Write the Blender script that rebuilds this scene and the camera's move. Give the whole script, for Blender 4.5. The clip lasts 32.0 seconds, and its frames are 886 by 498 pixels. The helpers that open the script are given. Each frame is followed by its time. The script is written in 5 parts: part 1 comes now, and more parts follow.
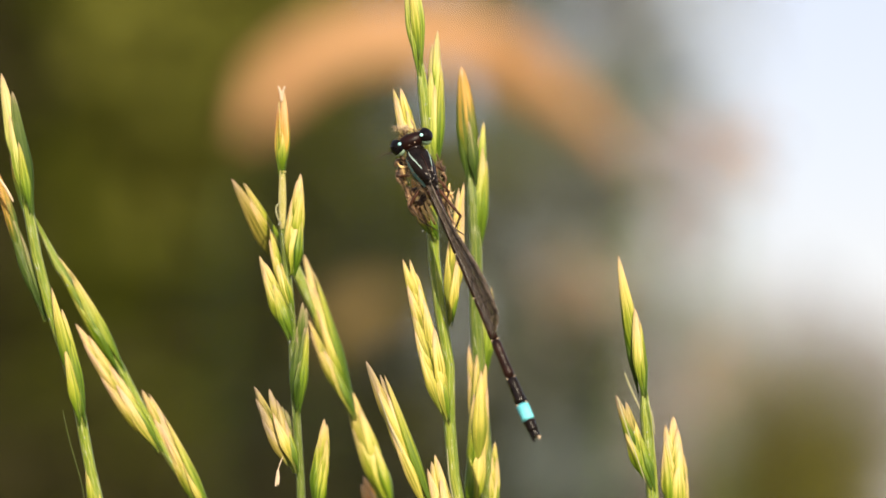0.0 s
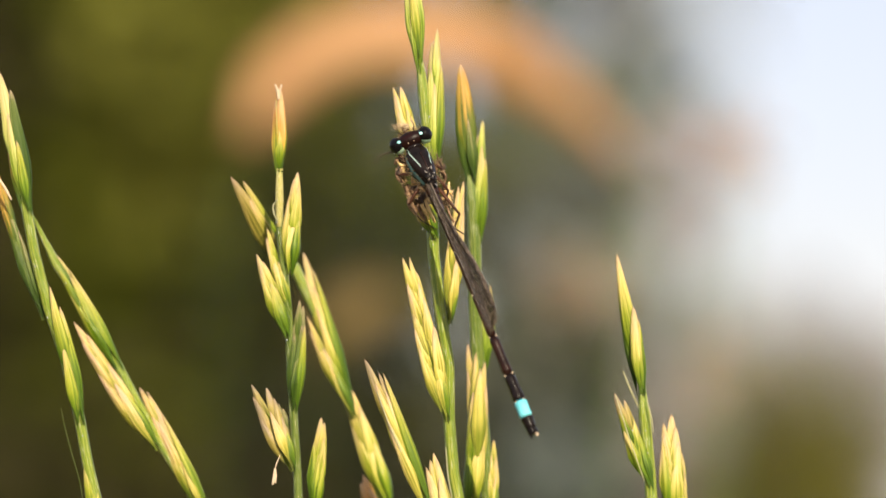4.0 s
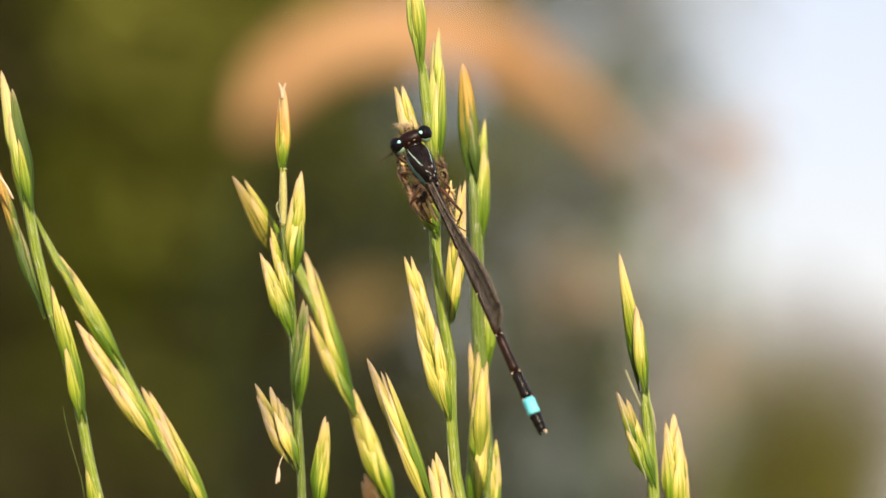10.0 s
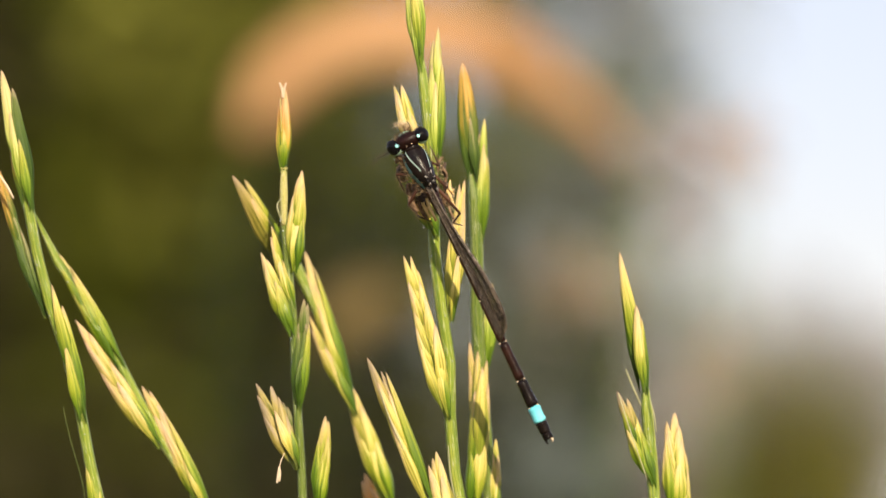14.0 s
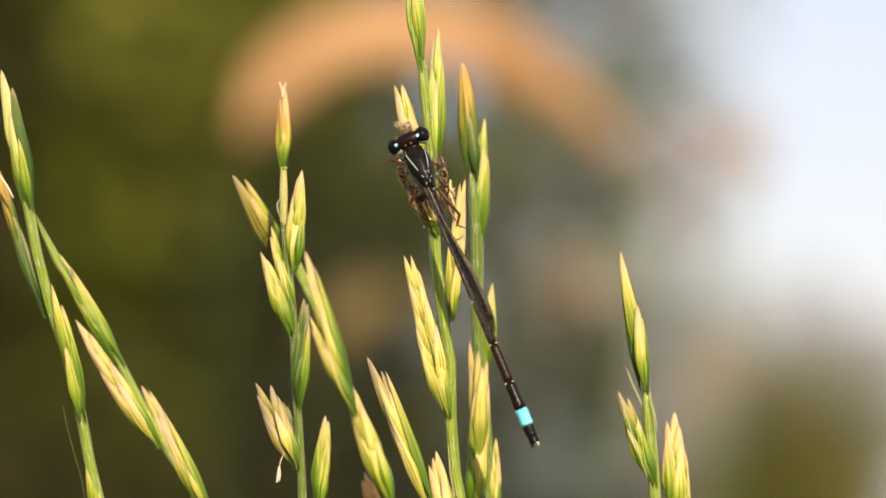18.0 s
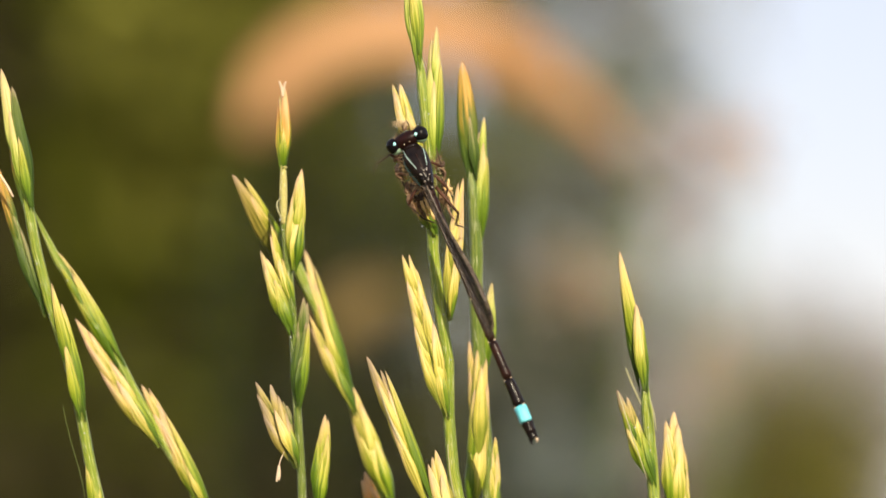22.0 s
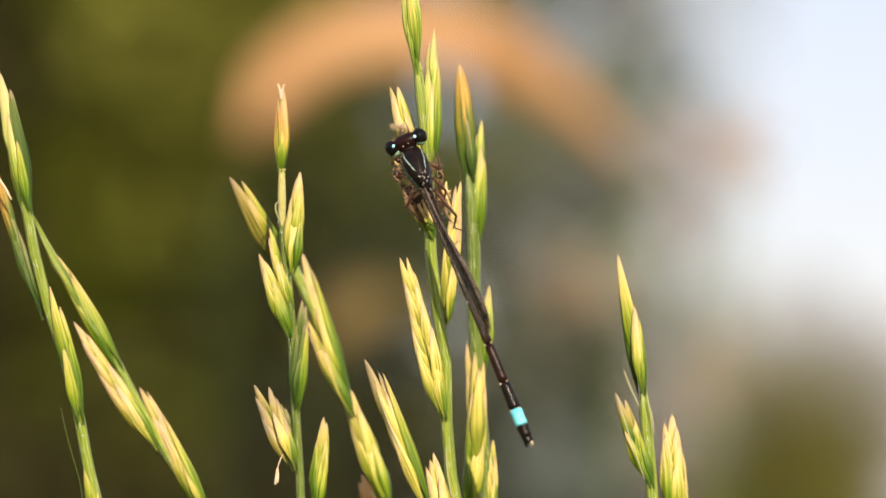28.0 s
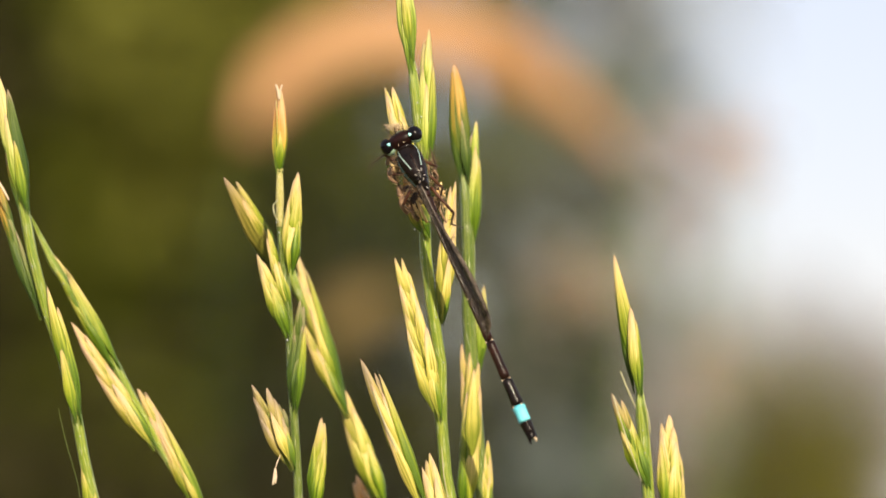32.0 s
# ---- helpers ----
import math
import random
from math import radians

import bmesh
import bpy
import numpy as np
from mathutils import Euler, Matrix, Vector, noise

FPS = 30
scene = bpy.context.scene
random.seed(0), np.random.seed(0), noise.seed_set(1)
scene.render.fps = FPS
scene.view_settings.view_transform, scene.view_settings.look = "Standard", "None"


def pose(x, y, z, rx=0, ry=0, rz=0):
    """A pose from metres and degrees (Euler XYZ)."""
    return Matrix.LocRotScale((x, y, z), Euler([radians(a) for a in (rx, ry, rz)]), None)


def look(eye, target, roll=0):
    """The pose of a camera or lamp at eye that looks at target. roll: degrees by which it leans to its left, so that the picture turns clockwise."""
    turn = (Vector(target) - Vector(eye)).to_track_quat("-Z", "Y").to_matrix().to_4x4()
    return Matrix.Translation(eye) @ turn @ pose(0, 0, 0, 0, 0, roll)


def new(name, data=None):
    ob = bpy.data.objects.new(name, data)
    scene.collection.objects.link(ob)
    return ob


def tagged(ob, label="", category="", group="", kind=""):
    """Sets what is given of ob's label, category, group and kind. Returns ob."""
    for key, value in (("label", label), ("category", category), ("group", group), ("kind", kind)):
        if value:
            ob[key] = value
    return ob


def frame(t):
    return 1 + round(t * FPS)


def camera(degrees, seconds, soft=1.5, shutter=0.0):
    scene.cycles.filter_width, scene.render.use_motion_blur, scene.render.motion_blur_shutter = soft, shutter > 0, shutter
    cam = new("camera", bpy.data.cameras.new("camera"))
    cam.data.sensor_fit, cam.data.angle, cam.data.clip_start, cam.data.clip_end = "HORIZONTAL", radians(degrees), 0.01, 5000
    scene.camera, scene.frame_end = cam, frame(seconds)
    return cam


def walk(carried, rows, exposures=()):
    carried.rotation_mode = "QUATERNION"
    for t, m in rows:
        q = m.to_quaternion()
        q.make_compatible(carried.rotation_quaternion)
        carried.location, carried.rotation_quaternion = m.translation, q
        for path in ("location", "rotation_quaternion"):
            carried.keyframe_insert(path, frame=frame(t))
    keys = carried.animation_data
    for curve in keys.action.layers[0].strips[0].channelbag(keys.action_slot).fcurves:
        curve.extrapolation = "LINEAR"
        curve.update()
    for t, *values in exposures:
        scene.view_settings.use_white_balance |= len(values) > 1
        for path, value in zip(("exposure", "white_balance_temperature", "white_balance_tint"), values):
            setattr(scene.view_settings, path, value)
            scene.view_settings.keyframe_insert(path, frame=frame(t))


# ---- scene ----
# One plan for the whole place: a frame of reference through the grass heads, tilted with the lens.
# Plan coordinates are millimetres: x to the right, z up, d away from the lens.
MM = 0.001
EYE_HEIGHT = 0.45
TILT = 4.0
DISTANCE = 402.9
PLAN = pose(0, 0, EYE_HEIGHT, TILT, 0, 0)


def plan(x, z, d=0.0):
    return PLAN @ Vector((x * MM, d * MM, z * MM))


def lens_pose(yaw, pitch):
    """The lens creeps sideways by yaw degrees' worth at the grass heads, and nods by pitch."""
    return PLAN @ pose(-DISTANCE * MM * math.tan(radians(yaw)), -DISTANCE * MM, 0) @ pose(0, 0, 0, 90 + pitch, 0, 0)


# ---- camera ----
cam = camera(12.0, 32.0, soft=1.6)
cam.data.dof.use_dof = True
cam.data.dof.focus_distance = 0.401
cam.data.dof.aperture_fstop = 18.0
cam.data.dof.aperture_blades = 0
walk(cam, [(t, lens_pose(yaw, pitch)) for t, yaw, pitch in (
    (0.0, -0.0158, 0.0397),
    (0.5, -0.0207, 0.0382),
    (1.0, -0.0237, 0.0339),
    (1.5, -0.0237, 0.0296),
    (2.0, -0.0266, 0.0267),
    (2.5, -0.0338, 0.0224),
    (3.0, -0.0397, 0.0181),
    (3.5, -0.0413, 0.0166),
    (5.5, -0.0118, 0.0101),
    (6.0, -0.0133, 0.0086),
    (6.5, -0.0147, 0.0058),
    (7.0, -0.0117, 0.0043),
    (7.5, -0.0043, 0.0029),
    (8.0, 0.0000, 0.0000),
    (8.5, -0.0001, -0.0014),
    (9.0, 0.0000, 0.0000),
    (9.5, -0.0029, 0.0014),
    (10.0, -0.0060, 0.0000),
    (10.5, -0.0061, -0.0014),
    (11.0, -0.0060, -0.0029),
    (11.5, -0.0059, -0.0043),
    (12.0, -0.0059, -0.0058),
    (12.5, -0.0059, -0.0072),
    (13.0, -0.0059, -0.0058),
    (13.5, -0.0030, -0.0058),
    (14.0, -0.0000, -0.0072),
    (14.5, -0.0018, -0.0072),
    (16.5, -0.0059, -0.0130),
    (17.0, -0.0044, -0.0130),
    (17.5, -0.0015, -0.0131),
    (18.0, -0.0000, -0.0133),
    (18.5, -0.0013, -0.0148),
    (19.0, -0.0028, -0.0177),
    (19.5, -0.0028, -0.0191),
    (20.0, -0.0042, -0.0191),
    (20.5, -0.0057, -0.0191),
    (21.0, -0.0059, -0.0205),
    (21.5, -0.0061, -0.0231),
    (22.0, -0.0060, -0.0245),
    (22.5, -0.0087, -0.0245),
    (23.0, -0.0133, -0.0245),
    (23.5, -0.0119, -0.0231),
    (24.0, -0.0073, -0.0219),
    (24.5, -0.0059, -0.0220),
    (25.0, -0.0062, -0.0210),
    (25.5, -0.0064, 0.0631),
    (27.5, -0.0218, 0.0105),
    (28.0, -0.0280, 0.0119),
    (28.5, -0.0338, 0.0148),
    (29.0, -0.0338, 0.0148),
    (29.5, -0.0383, 0.0133),
    (30.0, -0.0545, 0.0148),
    (30.5, -0.0663, 0.0162),
    (31.0, -0.0663, 0.0162),
    (31.5, -0.0648, 0.0162),
    (32.0, -0.0648, 0.0162),
)], exposures=((0, 0.84, 7200, 25), (32, 0.84, 7200, 25)))


# ---- world, sun, exposure ----
SUN_AZIMUTH = 14.0
SUN_HEIGHT = 25.0
world = bpy.data.worlds.new("world")
scene.world = world
world.use_nodes = True
wn = world.node_tree
sky = wn.nodes.new("ShaderNodeTexSky")
sky.sky_type = "NISHITA"
sky.sun_disc = False
sky.sun_elevation = radians(SUN_HEIGHT)
sky.sun_rotation = radians(180 - SUN_AZIMUTH)
sky.dust_density = 0.8
sky.ozone_density = 1.0
veil = wn.nodes.new("ShaderNodeMix")
veil.data_type = "RGBA"
veil.inputs[0].default_value = 0.5
veil.inputs[7].default_value = (5.1, 6.1, 7.4, 1)
wn.links.new(sky.outputs[0], veil.inputs[6])
wn.links.new(veil.outputs[2], wn.nodes["Background"].inputs[0])
wn.nodes["Background"].inputs[1].default_value = 0.080
sun_data = bpy.data.lights.new("sun", "SUN")
sun_data.energy = 3.8
sun_data.angle = radians(0.5)
sun_data.color = (0.975, 0.98, 0.72)
sun = new("sun", sun_data)
SUN_WAY = Vector((math.sin(radians(SUN_AZIMUTH)) * math.cos(radians(SUN_HEIGHT)),
                  -math.cos(radians(SUN_AZIMUTH)) * math.cos(radians(SUN_HEIGHT)), math.sin(radians(SUN_HEIGHT))))
sun.matrix_world = look(SUN_WAY * 5, (0, 0, 0))


# ---- materials ----
def material(name, rough=0.5, metal=0.0, coat=0.0, spec=0.5):
    m = bpy.data.materials.new(name)
    m.use_nodes = True
    b = m.node_tree.nodes["Principled BSDF"]
    b.inputs["Roughness"].default_value = rough
    b.inputs["Metallic"].default_value = metal
    b.inputs["Coat Weight"].default_value = coat
    b.inputs["Specular IOR Level"].default_value = spec
    return m, m.node_tree, b


def ramp(nt, fac, stops):
    r = nt.nodes.new("ShaderNodeValToRGB")
    e = r.color_ramp.elements
    while len(e) < len(stops):
        e.new(0.5)
    for i, (p, c) in enumerate(stops):
        e[i].position = p
        e[i].color = (*c, 1)
    nt.links.new(fac, r.inputs[0])
    return r.outputs[0]


def noise_tex(nt, scale, detail=3.0, stretch=None, coord="Object"):
    tc = nt.nodes.new("ShaderNodeTexCoord")
    out = tc.outputs[coord]
    if stretch:
        mp = nt.nodes.new("ShaderNodeMapping")
        mp.inputs["Scale"].default_value = stretch
        nt.links.new(out, mp.inputs[0])
        out = mp.outputs[0]
    n = nt.nodes.new("ShaderNodeTexNoise")
    n.inputs["Scale"].default_value = scale
    n.inputs["Detail"].default_value = detail
    nt.links.new(out, n.inputs["Vector"])
    return n.outputs[0]


def mixed(nt, fac, a, b, mode="MIX"):
    x = nt.nodes.new("ShaderNodeMix")
    x.data_type = "RGBA"
    x.blend_type = mode
    for sock, val in ((x.inputs[0], fac), (x.inputs[6], a), (x.inputs[7], b)):
        if isinstance(val, (int, float)):
            sock.default_value = val
        elif isinstance(val, tuple):
            sock.default_value = (*val, 1)
        else:
            nt.links.new(val, sock)
    return x.outputs[2]


def number(nt, op, a, b=0.0, c=0.0):
    x = nt.nodes.new("ShaderNodeMath")
    x.operation = op
    for sock, val in zip(x.inputs, (a, b, c)):
        if isinstance(val, (int, float)):
            sock.default_value = val
        else:
            nt.links.new(val, sock)
    return x.outputs[0]


def bumped(nt, b, height, strength=0.3, dist=0.0001):
    n = nt.nodes.new("ShaderNodeBump")
    n.inputs["Strength"].default_value = strength
    n.inputs["Distance"].default_value = dist
    nt.links.new(height, n.inputs["Height"])
    nt.links.new(n.outputs[0], b.inputs["Normal"])


def thin(nt, b, colour, weight):
    """Lets light through a leaf-like surface."""
    t = nt.nodes.new("ShaderNodeBsdfTranslucent")
    nt.links.new(colour, t.inputs[0])
    mix = nt.nodes.new("ShaderNodeMixShader")
    mix.inputs[0].default_value = weight
    nt.links.new(b.outputs[0], mix.inputs[1])
    nt.links.new(t.outputs[0], mix.inputs[2])
    nt.links.new(mix.outputs[0], nt.nodes["Material Output"].inputs[0])


def chaff(name, low, mid, high, tip, edge, late=0.0):
    """Grass floret: green at its foot (late: further up), ripe towards its tip, with a thin papery rim and soft nerves running to the tip."""
    m, nt, b = material(name, rough=0.45, spec=0.35)
    tc = nt.nodes.new("ShaderNodeTexCoord")
    sep = nt.nodes.new("ShaderNodeSeparateXYZ")
    nt.links.new(tc.outputs["UV"], sep.inputs[0])
    across, along = sep.outputs[0], sep.outputs[1]
    info = nt.nodes.new("ShaderNodeObjectInfo")
    lot = number(nt, "SUBTRACT", info.outputs["Random"], 0.5)
    place = nt.nodes.new("ShaderNodeVectorMath")
    nt.links.new(tc.outputs["UV"], place.inputs[0])
    own = nt.nodes.new("ShaderNodeCombineXYZ")
    nt.links.new(number(nt, "MULTIPLY", info.outputs["Random"], 37.0), own.inputs[2])
    nt.links.new(own.outputs[0], place.inputs[1])

    def grain(sx, sy, detail):
        mp = nt.nodes.new("ShaderNodeMapping")
        mp.inputs["Scale"].default_value = (sx, sy, 1.0)
        nt.links.new(place.outputs[0], mp.inputs[0])
        n = nt.nodes.new("ShaderNodeTexNoise")
        n.inputs["Scale"].default_value = 1.0
        n.inputs["Detail"].default_value = detail
        nt.links.new(mp.outputs[0], n.inputs["Vector"])
        return n.outputs[0]

    blot = grain(3.0, 1.3, 2.0)
    shift = number(nt, "MULTIPLY", number(nt, "SUBTRACT", blot, 0.5), 0.55)
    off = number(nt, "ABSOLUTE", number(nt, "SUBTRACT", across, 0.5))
    # rounded shading put into the colour: pale keel, darker green flanks
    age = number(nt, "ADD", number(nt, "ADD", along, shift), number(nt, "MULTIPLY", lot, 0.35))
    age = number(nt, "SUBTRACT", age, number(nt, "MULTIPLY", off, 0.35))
    streak = grain(13.0, 1.2, 3.0)
    age = number(nt, "ADD", age, number(nt, "MULTIPLY", number(nt, "SUBTRACT", streak, 0.5), 0.8))
    col = ramp(nt, age, [(0.08 + late, low), (0.36 + late, mid), (0.62 + late, high), (0.90 + 0.4 * late, tip)])
    phase = number(nt, "ADD", number(nt, "MULTIPLY", across, 36.0), number(nt, "MULTIPLY", shift, 9.0))
    nerve = number(nt, "ADD", number(nt, "MULTIPLY", number(nt, "SINE", phase), 0.5), 0.5)
    # nerve streaks, with crease shade and highlights multiplied into the colour
    col = mixed(nt, 0.55, col, ramp(nt, streak, [(0.34, (0.36, 0.44, 0.18)), (0.47, (0.92, 0.92, 0.84)), (0.62, (1.14, 1.12, 1.08))]), "MULTIPLY")
    fine = grain(30.0, 2.4, 3.0)
    col = mixed(nt, 0.5, col, ramp(nt, fine, [(0.36, (0.62, 0.66, 0.42)), (0.47, (1, 1, 1)), (0.55, (1, 1, 1)), (0.66, (1.2, 1.2, 1.2))]), "MULTIPLY")
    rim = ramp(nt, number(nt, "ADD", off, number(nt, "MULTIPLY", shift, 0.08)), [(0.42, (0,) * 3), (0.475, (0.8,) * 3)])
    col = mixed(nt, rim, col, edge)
    worn = number(nt, "ADD", along, number(nt, "MULTIPLY", number(nt, "SUBTRACT", streak, 0.5), 0.3))
    col = mixed(nt, ramp(nt, worn, [(0.89, (0,) * 3), (1.0, (0.75,) * 3)]), col, (0.46, 0.30, 0.22))
    nt.links.new(col, b.inputs["Base Color"])
    nt.links.new(ramp(nt, blot, [(0.3, (0.26,) * 3), (0.7, (0.5,) * 3)]), b.inputs["Roughness"])
    bumped(nt, b, number(nt, "ADD", number(nt, "MULTIPLY", nerve, 0.35), number(nt, "ADD", streak, fine)), 0.6, 0.0001)
    thin(nt, b, col, 0.13)
    return m


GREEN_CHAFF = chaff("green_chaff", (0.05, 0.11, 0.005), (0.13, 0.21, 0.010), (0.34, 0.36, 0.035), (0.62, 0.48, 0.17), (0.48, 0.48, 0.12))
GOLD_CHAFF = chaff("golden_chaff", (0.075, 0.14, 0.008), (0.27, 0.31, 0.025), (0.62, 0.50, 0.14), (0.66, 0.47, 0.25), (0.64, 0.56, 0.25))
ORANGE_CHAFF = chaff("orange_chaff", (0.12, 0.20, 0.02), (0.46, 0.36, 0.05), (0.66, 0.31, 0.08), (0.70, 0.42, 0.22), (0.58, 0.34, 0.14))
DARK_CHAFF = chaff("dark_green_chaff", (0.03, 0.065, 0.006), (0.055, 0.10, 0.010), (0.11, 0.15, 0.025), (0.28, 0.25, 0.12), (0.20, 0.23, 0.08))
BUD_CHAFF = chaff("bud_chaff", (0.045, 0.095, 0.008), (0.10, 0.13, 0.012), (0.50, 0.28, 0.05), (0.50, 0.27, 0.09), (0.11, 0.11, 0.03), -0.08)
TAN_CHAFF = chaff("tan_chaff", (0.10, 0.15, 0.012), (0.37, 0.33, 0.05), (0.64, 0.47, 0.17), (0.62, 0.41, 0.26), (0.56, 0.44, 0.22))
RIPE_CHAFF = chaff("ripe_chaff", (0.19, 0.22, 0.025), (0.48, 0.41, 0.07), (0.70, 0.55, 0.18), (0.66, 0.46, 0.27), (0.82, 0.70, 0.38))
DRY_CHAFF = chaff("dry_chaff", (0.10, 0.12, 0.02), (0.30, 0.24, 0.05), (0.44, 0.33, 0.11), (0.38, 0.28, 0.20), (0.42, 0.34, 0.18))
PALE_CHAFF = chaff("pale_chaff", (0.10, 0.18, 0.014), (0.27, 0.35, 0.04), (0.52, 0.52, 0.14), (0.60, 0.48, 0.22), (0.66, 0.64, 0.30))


def stem_material(name, a, b_, c):
    m, nt, b = material(name, rough=0.3, spec=0.5)
    lines = noise_tex(nt, 1.0, 3.0, (22.0, 14.0, 1.0), "UV")
    fleck = noise_tex(nt, 1.0, 4.0, (30.0, 260.0, 1.0), "UV")
    blot = noise_tex(nt, 1.0, 3.0, (3.0, 30.0, 1.0), "UV")
    col = mixed(nt, ramp(nt, blot, [(0.35, (0,) * 3), (0.65, (1,) * 3)]), a, b_)
    col = mixed(nt, ramp(nt, lines, [(0.50, (0,) * 3), (0.64, (1,) * 3)]), col, c)
    col = mixed(nt, ramp(nt, fleck, [(0.60, (0,) * 3), (0.68, (0.85,) * 3)]), col, (0.72, 0.70, 0.5))
    nt.links.new(col, b.inputs["Base Color"])
    bumped(nt, b, number(nt, "ADD", lines, fleck), 0.8, 0.00012)
    thin(nt, b, col, 0.12)
    return m


STEM = stem_material("grass_stem", (0.10, 0.18, 0.010), (0.22, 0.29, 0.020), (0.42, 0.43, 0.08))
DARK_STEM = stem_material("dark_grass_stem", (0.06, 0.12, 0.010), (0.12, 0.17, 0.018), (0.27, 0.30, 0.07))
CREAM_STEM = stem_material("cream_grass_stem", (0.48, 0.46, 0.10), (0.64, 0.55, 0.20), (0.75, 0.64, 0.34))
PALE_STEM = stem_material("pale_grass_stem", (0.42, 0.44, 0.20), (0.58, 0.52, 0.30), (0.7, 0.64, 0.46))


def chitin(name, a, b_, rough=0.3, coat=0.0, scale=900.0):
    m, nt, b = material(name, rough=rough, coat=coat * 0.4, spec=0.10)
    n = noise_tex(nt, scale, 4.0)
    nt.links.new(mixed(nt, ramp(nt, n, [(0.3, (0,) * 3), (0.7, (1,) * 3)]), a, b_), b.inputs["Base Color"])
    bumped(nt, b, noise_tex(nt, scale * 5, 2.0), 0.6, 0.00005)
    return m


BLACK = chitin("black_chitin", (0.004, 0.003, 0.003), (0.013, 0.008, 0.007), 0.22, 0.3)
BRONZE = chitin("bronze_chitin", (0.010, 0.005, 0.004), (0.034, 0.012, 0.009), 0.3, 0.2)
TAIL_BLUE = chitin("sky_blue_chitin", (0.08, 0.47, 0.58), (0.16, 0.62, 0.70), 0.5, 0.0)
STRIPE_BLUE = chitin("pale_blue_chitin", (0.18, 0.30, 0.30), (0.36, 0.48, 0.46), 0.4, 0.1)
SIDE_BLUE = chitin("dull_blue_chitin", (0.03, 0.085, 0.09), (0.10, 0.20, 0.20), 0.4, 0.1)
SPOT_BLUE = chitin("spot_blue_chitin", (0.30, 0.72, 0.78), (0.45, 0.85, 0.88), 0.3, 0.2)
PALE_GREEN = chitin("pale_green_chitin", (0.16, 0.26, 0.18), (0.30, 0.42, 0.32), 0.35, 0.3)
RUST = chitin("rust_chitin", (0.005, 0.003, 0.003), (0.020, 0.005, 0.004), 0.35, 0.2)
JOINT = chitin("joint_skin", (0.5, 0.36, 0.26), (0.7, 0.56, 0.42), 0.45, 0.1)
GLINT = chitin("painted_glint", (0.20, 0.18, 0.17), (0.52, 0.46, 0.43), 0.3, 0.1)
LEG = chitin("leg_chitin", (0.014, 0.009, 0.008), (0.07, 0.042, 0.030), 0.38, 0.2, 600.0)
FEMUR = chitin("rusty_leg_chitin", (0.018, 0.008, 0.006), (0.085, 0.032, 0.018), 0.35, 0.2, 600.0)
WITHERED = chitin("withered_anther", (0.08, 0.045, 0.030), (0.32, 0.19, 0.115), 0.55, 0.0, 2600.0)
GOLD_ANTHER = chitin("golden_anther", (0.46, 0.27, 0.10), (0.82, 0.58, 0.28), 0.45, 0.0, 2600.0)
FLUFF = chitin("anther_fluff", (0.36, 0.24, 0.14), (0.78, 0.61, 0.40), 0.6, 0.0, 2600.0)
BRISTLE = chitin("bristle", (0.07, 0.04, 0.024), (0.28, 0.19, 0.11), 0.4, 0.0)
EYE = chitin("eye", (0.002, 0.002, 0.003), (0.008, 0.006, 0.007), 0.10, 0.25)
VEIN = chitin("wing_vein", (0.025, 0.016, 0.012), (0.16, 0.12, 0.09), 0.14, 1.0, 2500.0)


def membrane():
    m, nt, b = material("wing_membrane", rough=0.22, spec=0.6)
    n = noise_tex(nt, 1.0, 4.0, (9000.0, 800.0, 9000.0))
    nt.links.new(ramp(nt, n, [(0.42, (0.036, 0.026, 0.024)), (0.58, (0.088, 0.066, 0.062)), (0.70, (0.38, 0.32, 0.28))]), b.inputs["Base Color"])
    clear = nt.nodes.new("ShaderNodeBsdfTransparent")
    mix = nt.nodes.new("ShaderNodeMixShader")
    mix.inputs[0].default_value = 0.26
    nt.links.new(clear.outputs[0], mix.inputs[1])
    nt.links.new(b.outputs[0], mix.inputs[2])
    nt.links.new(mix.outputs[0], nt.nodes["Material Output"].inputs[0])
    bumped(nt, b, noise_tex(nt, 1.0, 4.0, (8000.0, 700.0, 8000.0)), 1.0, 0.0002)
    return m


MEMBRANE = membrane()


def leaf_material(name, a, b_, c, weight=0.25, scale=14.0):
    m, nt, b = material(name, rough=0.7, spec=0.08)
    geo = nt.nodes.new("ShaderNodeNewGeometry")
    col = ramp(nt, geo.outputs["Random Per Island"], [(0.0, a), (0.55, b_), (1.0, c)])
    col = mixed(nt, 0.5, col, ramp(nt, noise_tex(nt, scale, 2.0), [(0.3, (0.62,) * 3), (0.7, (1.05,) * 3)]), "MULTIPLY")
    nt.links.new(col, b.inputs["Base Color"])
    thin(nt, b, col, weight)
    return m


OLIVE_LEAF = leaf_material("olive_leaf", (0.070, 0.082, 0.012), (0.105, 0.121, 0.017), (0.147, 0.165, 0.022), 0.3, 5.0)
GREY_LEAF = leaf_material("grey_green_leaf", (0.075, 0.085, 0.06), (0.115, 0.125, 0.095), (0.17, 0.17, 0.14))
SILVER_LEAF = leaf_material("silver_leaf", (0.31, 0.34, 0.335), (0.40, 0.43, 0.425), (0.48, 0.50, 0.49), 0.3, 5.0)
# shade of the hollow behind the grass, put into near-black leaves
SHADE_DARK_LEAF = leaf_material("shade_dark_leaf", (0.016, 0.022, 0.015), (0.026, 0.034, 0.022), (0.042, 0.048, 0.028), 0.15)
# shade at the thicket's foot and edge, put into a brown leaf colour
BROWN_SHADE_LEAF = leaf_material("brown_shade_leaf", (0.024, 0.022, 0.007), (0.036, 0.033, 0.011), (0.056, 0.049, 0.018), 0.15)
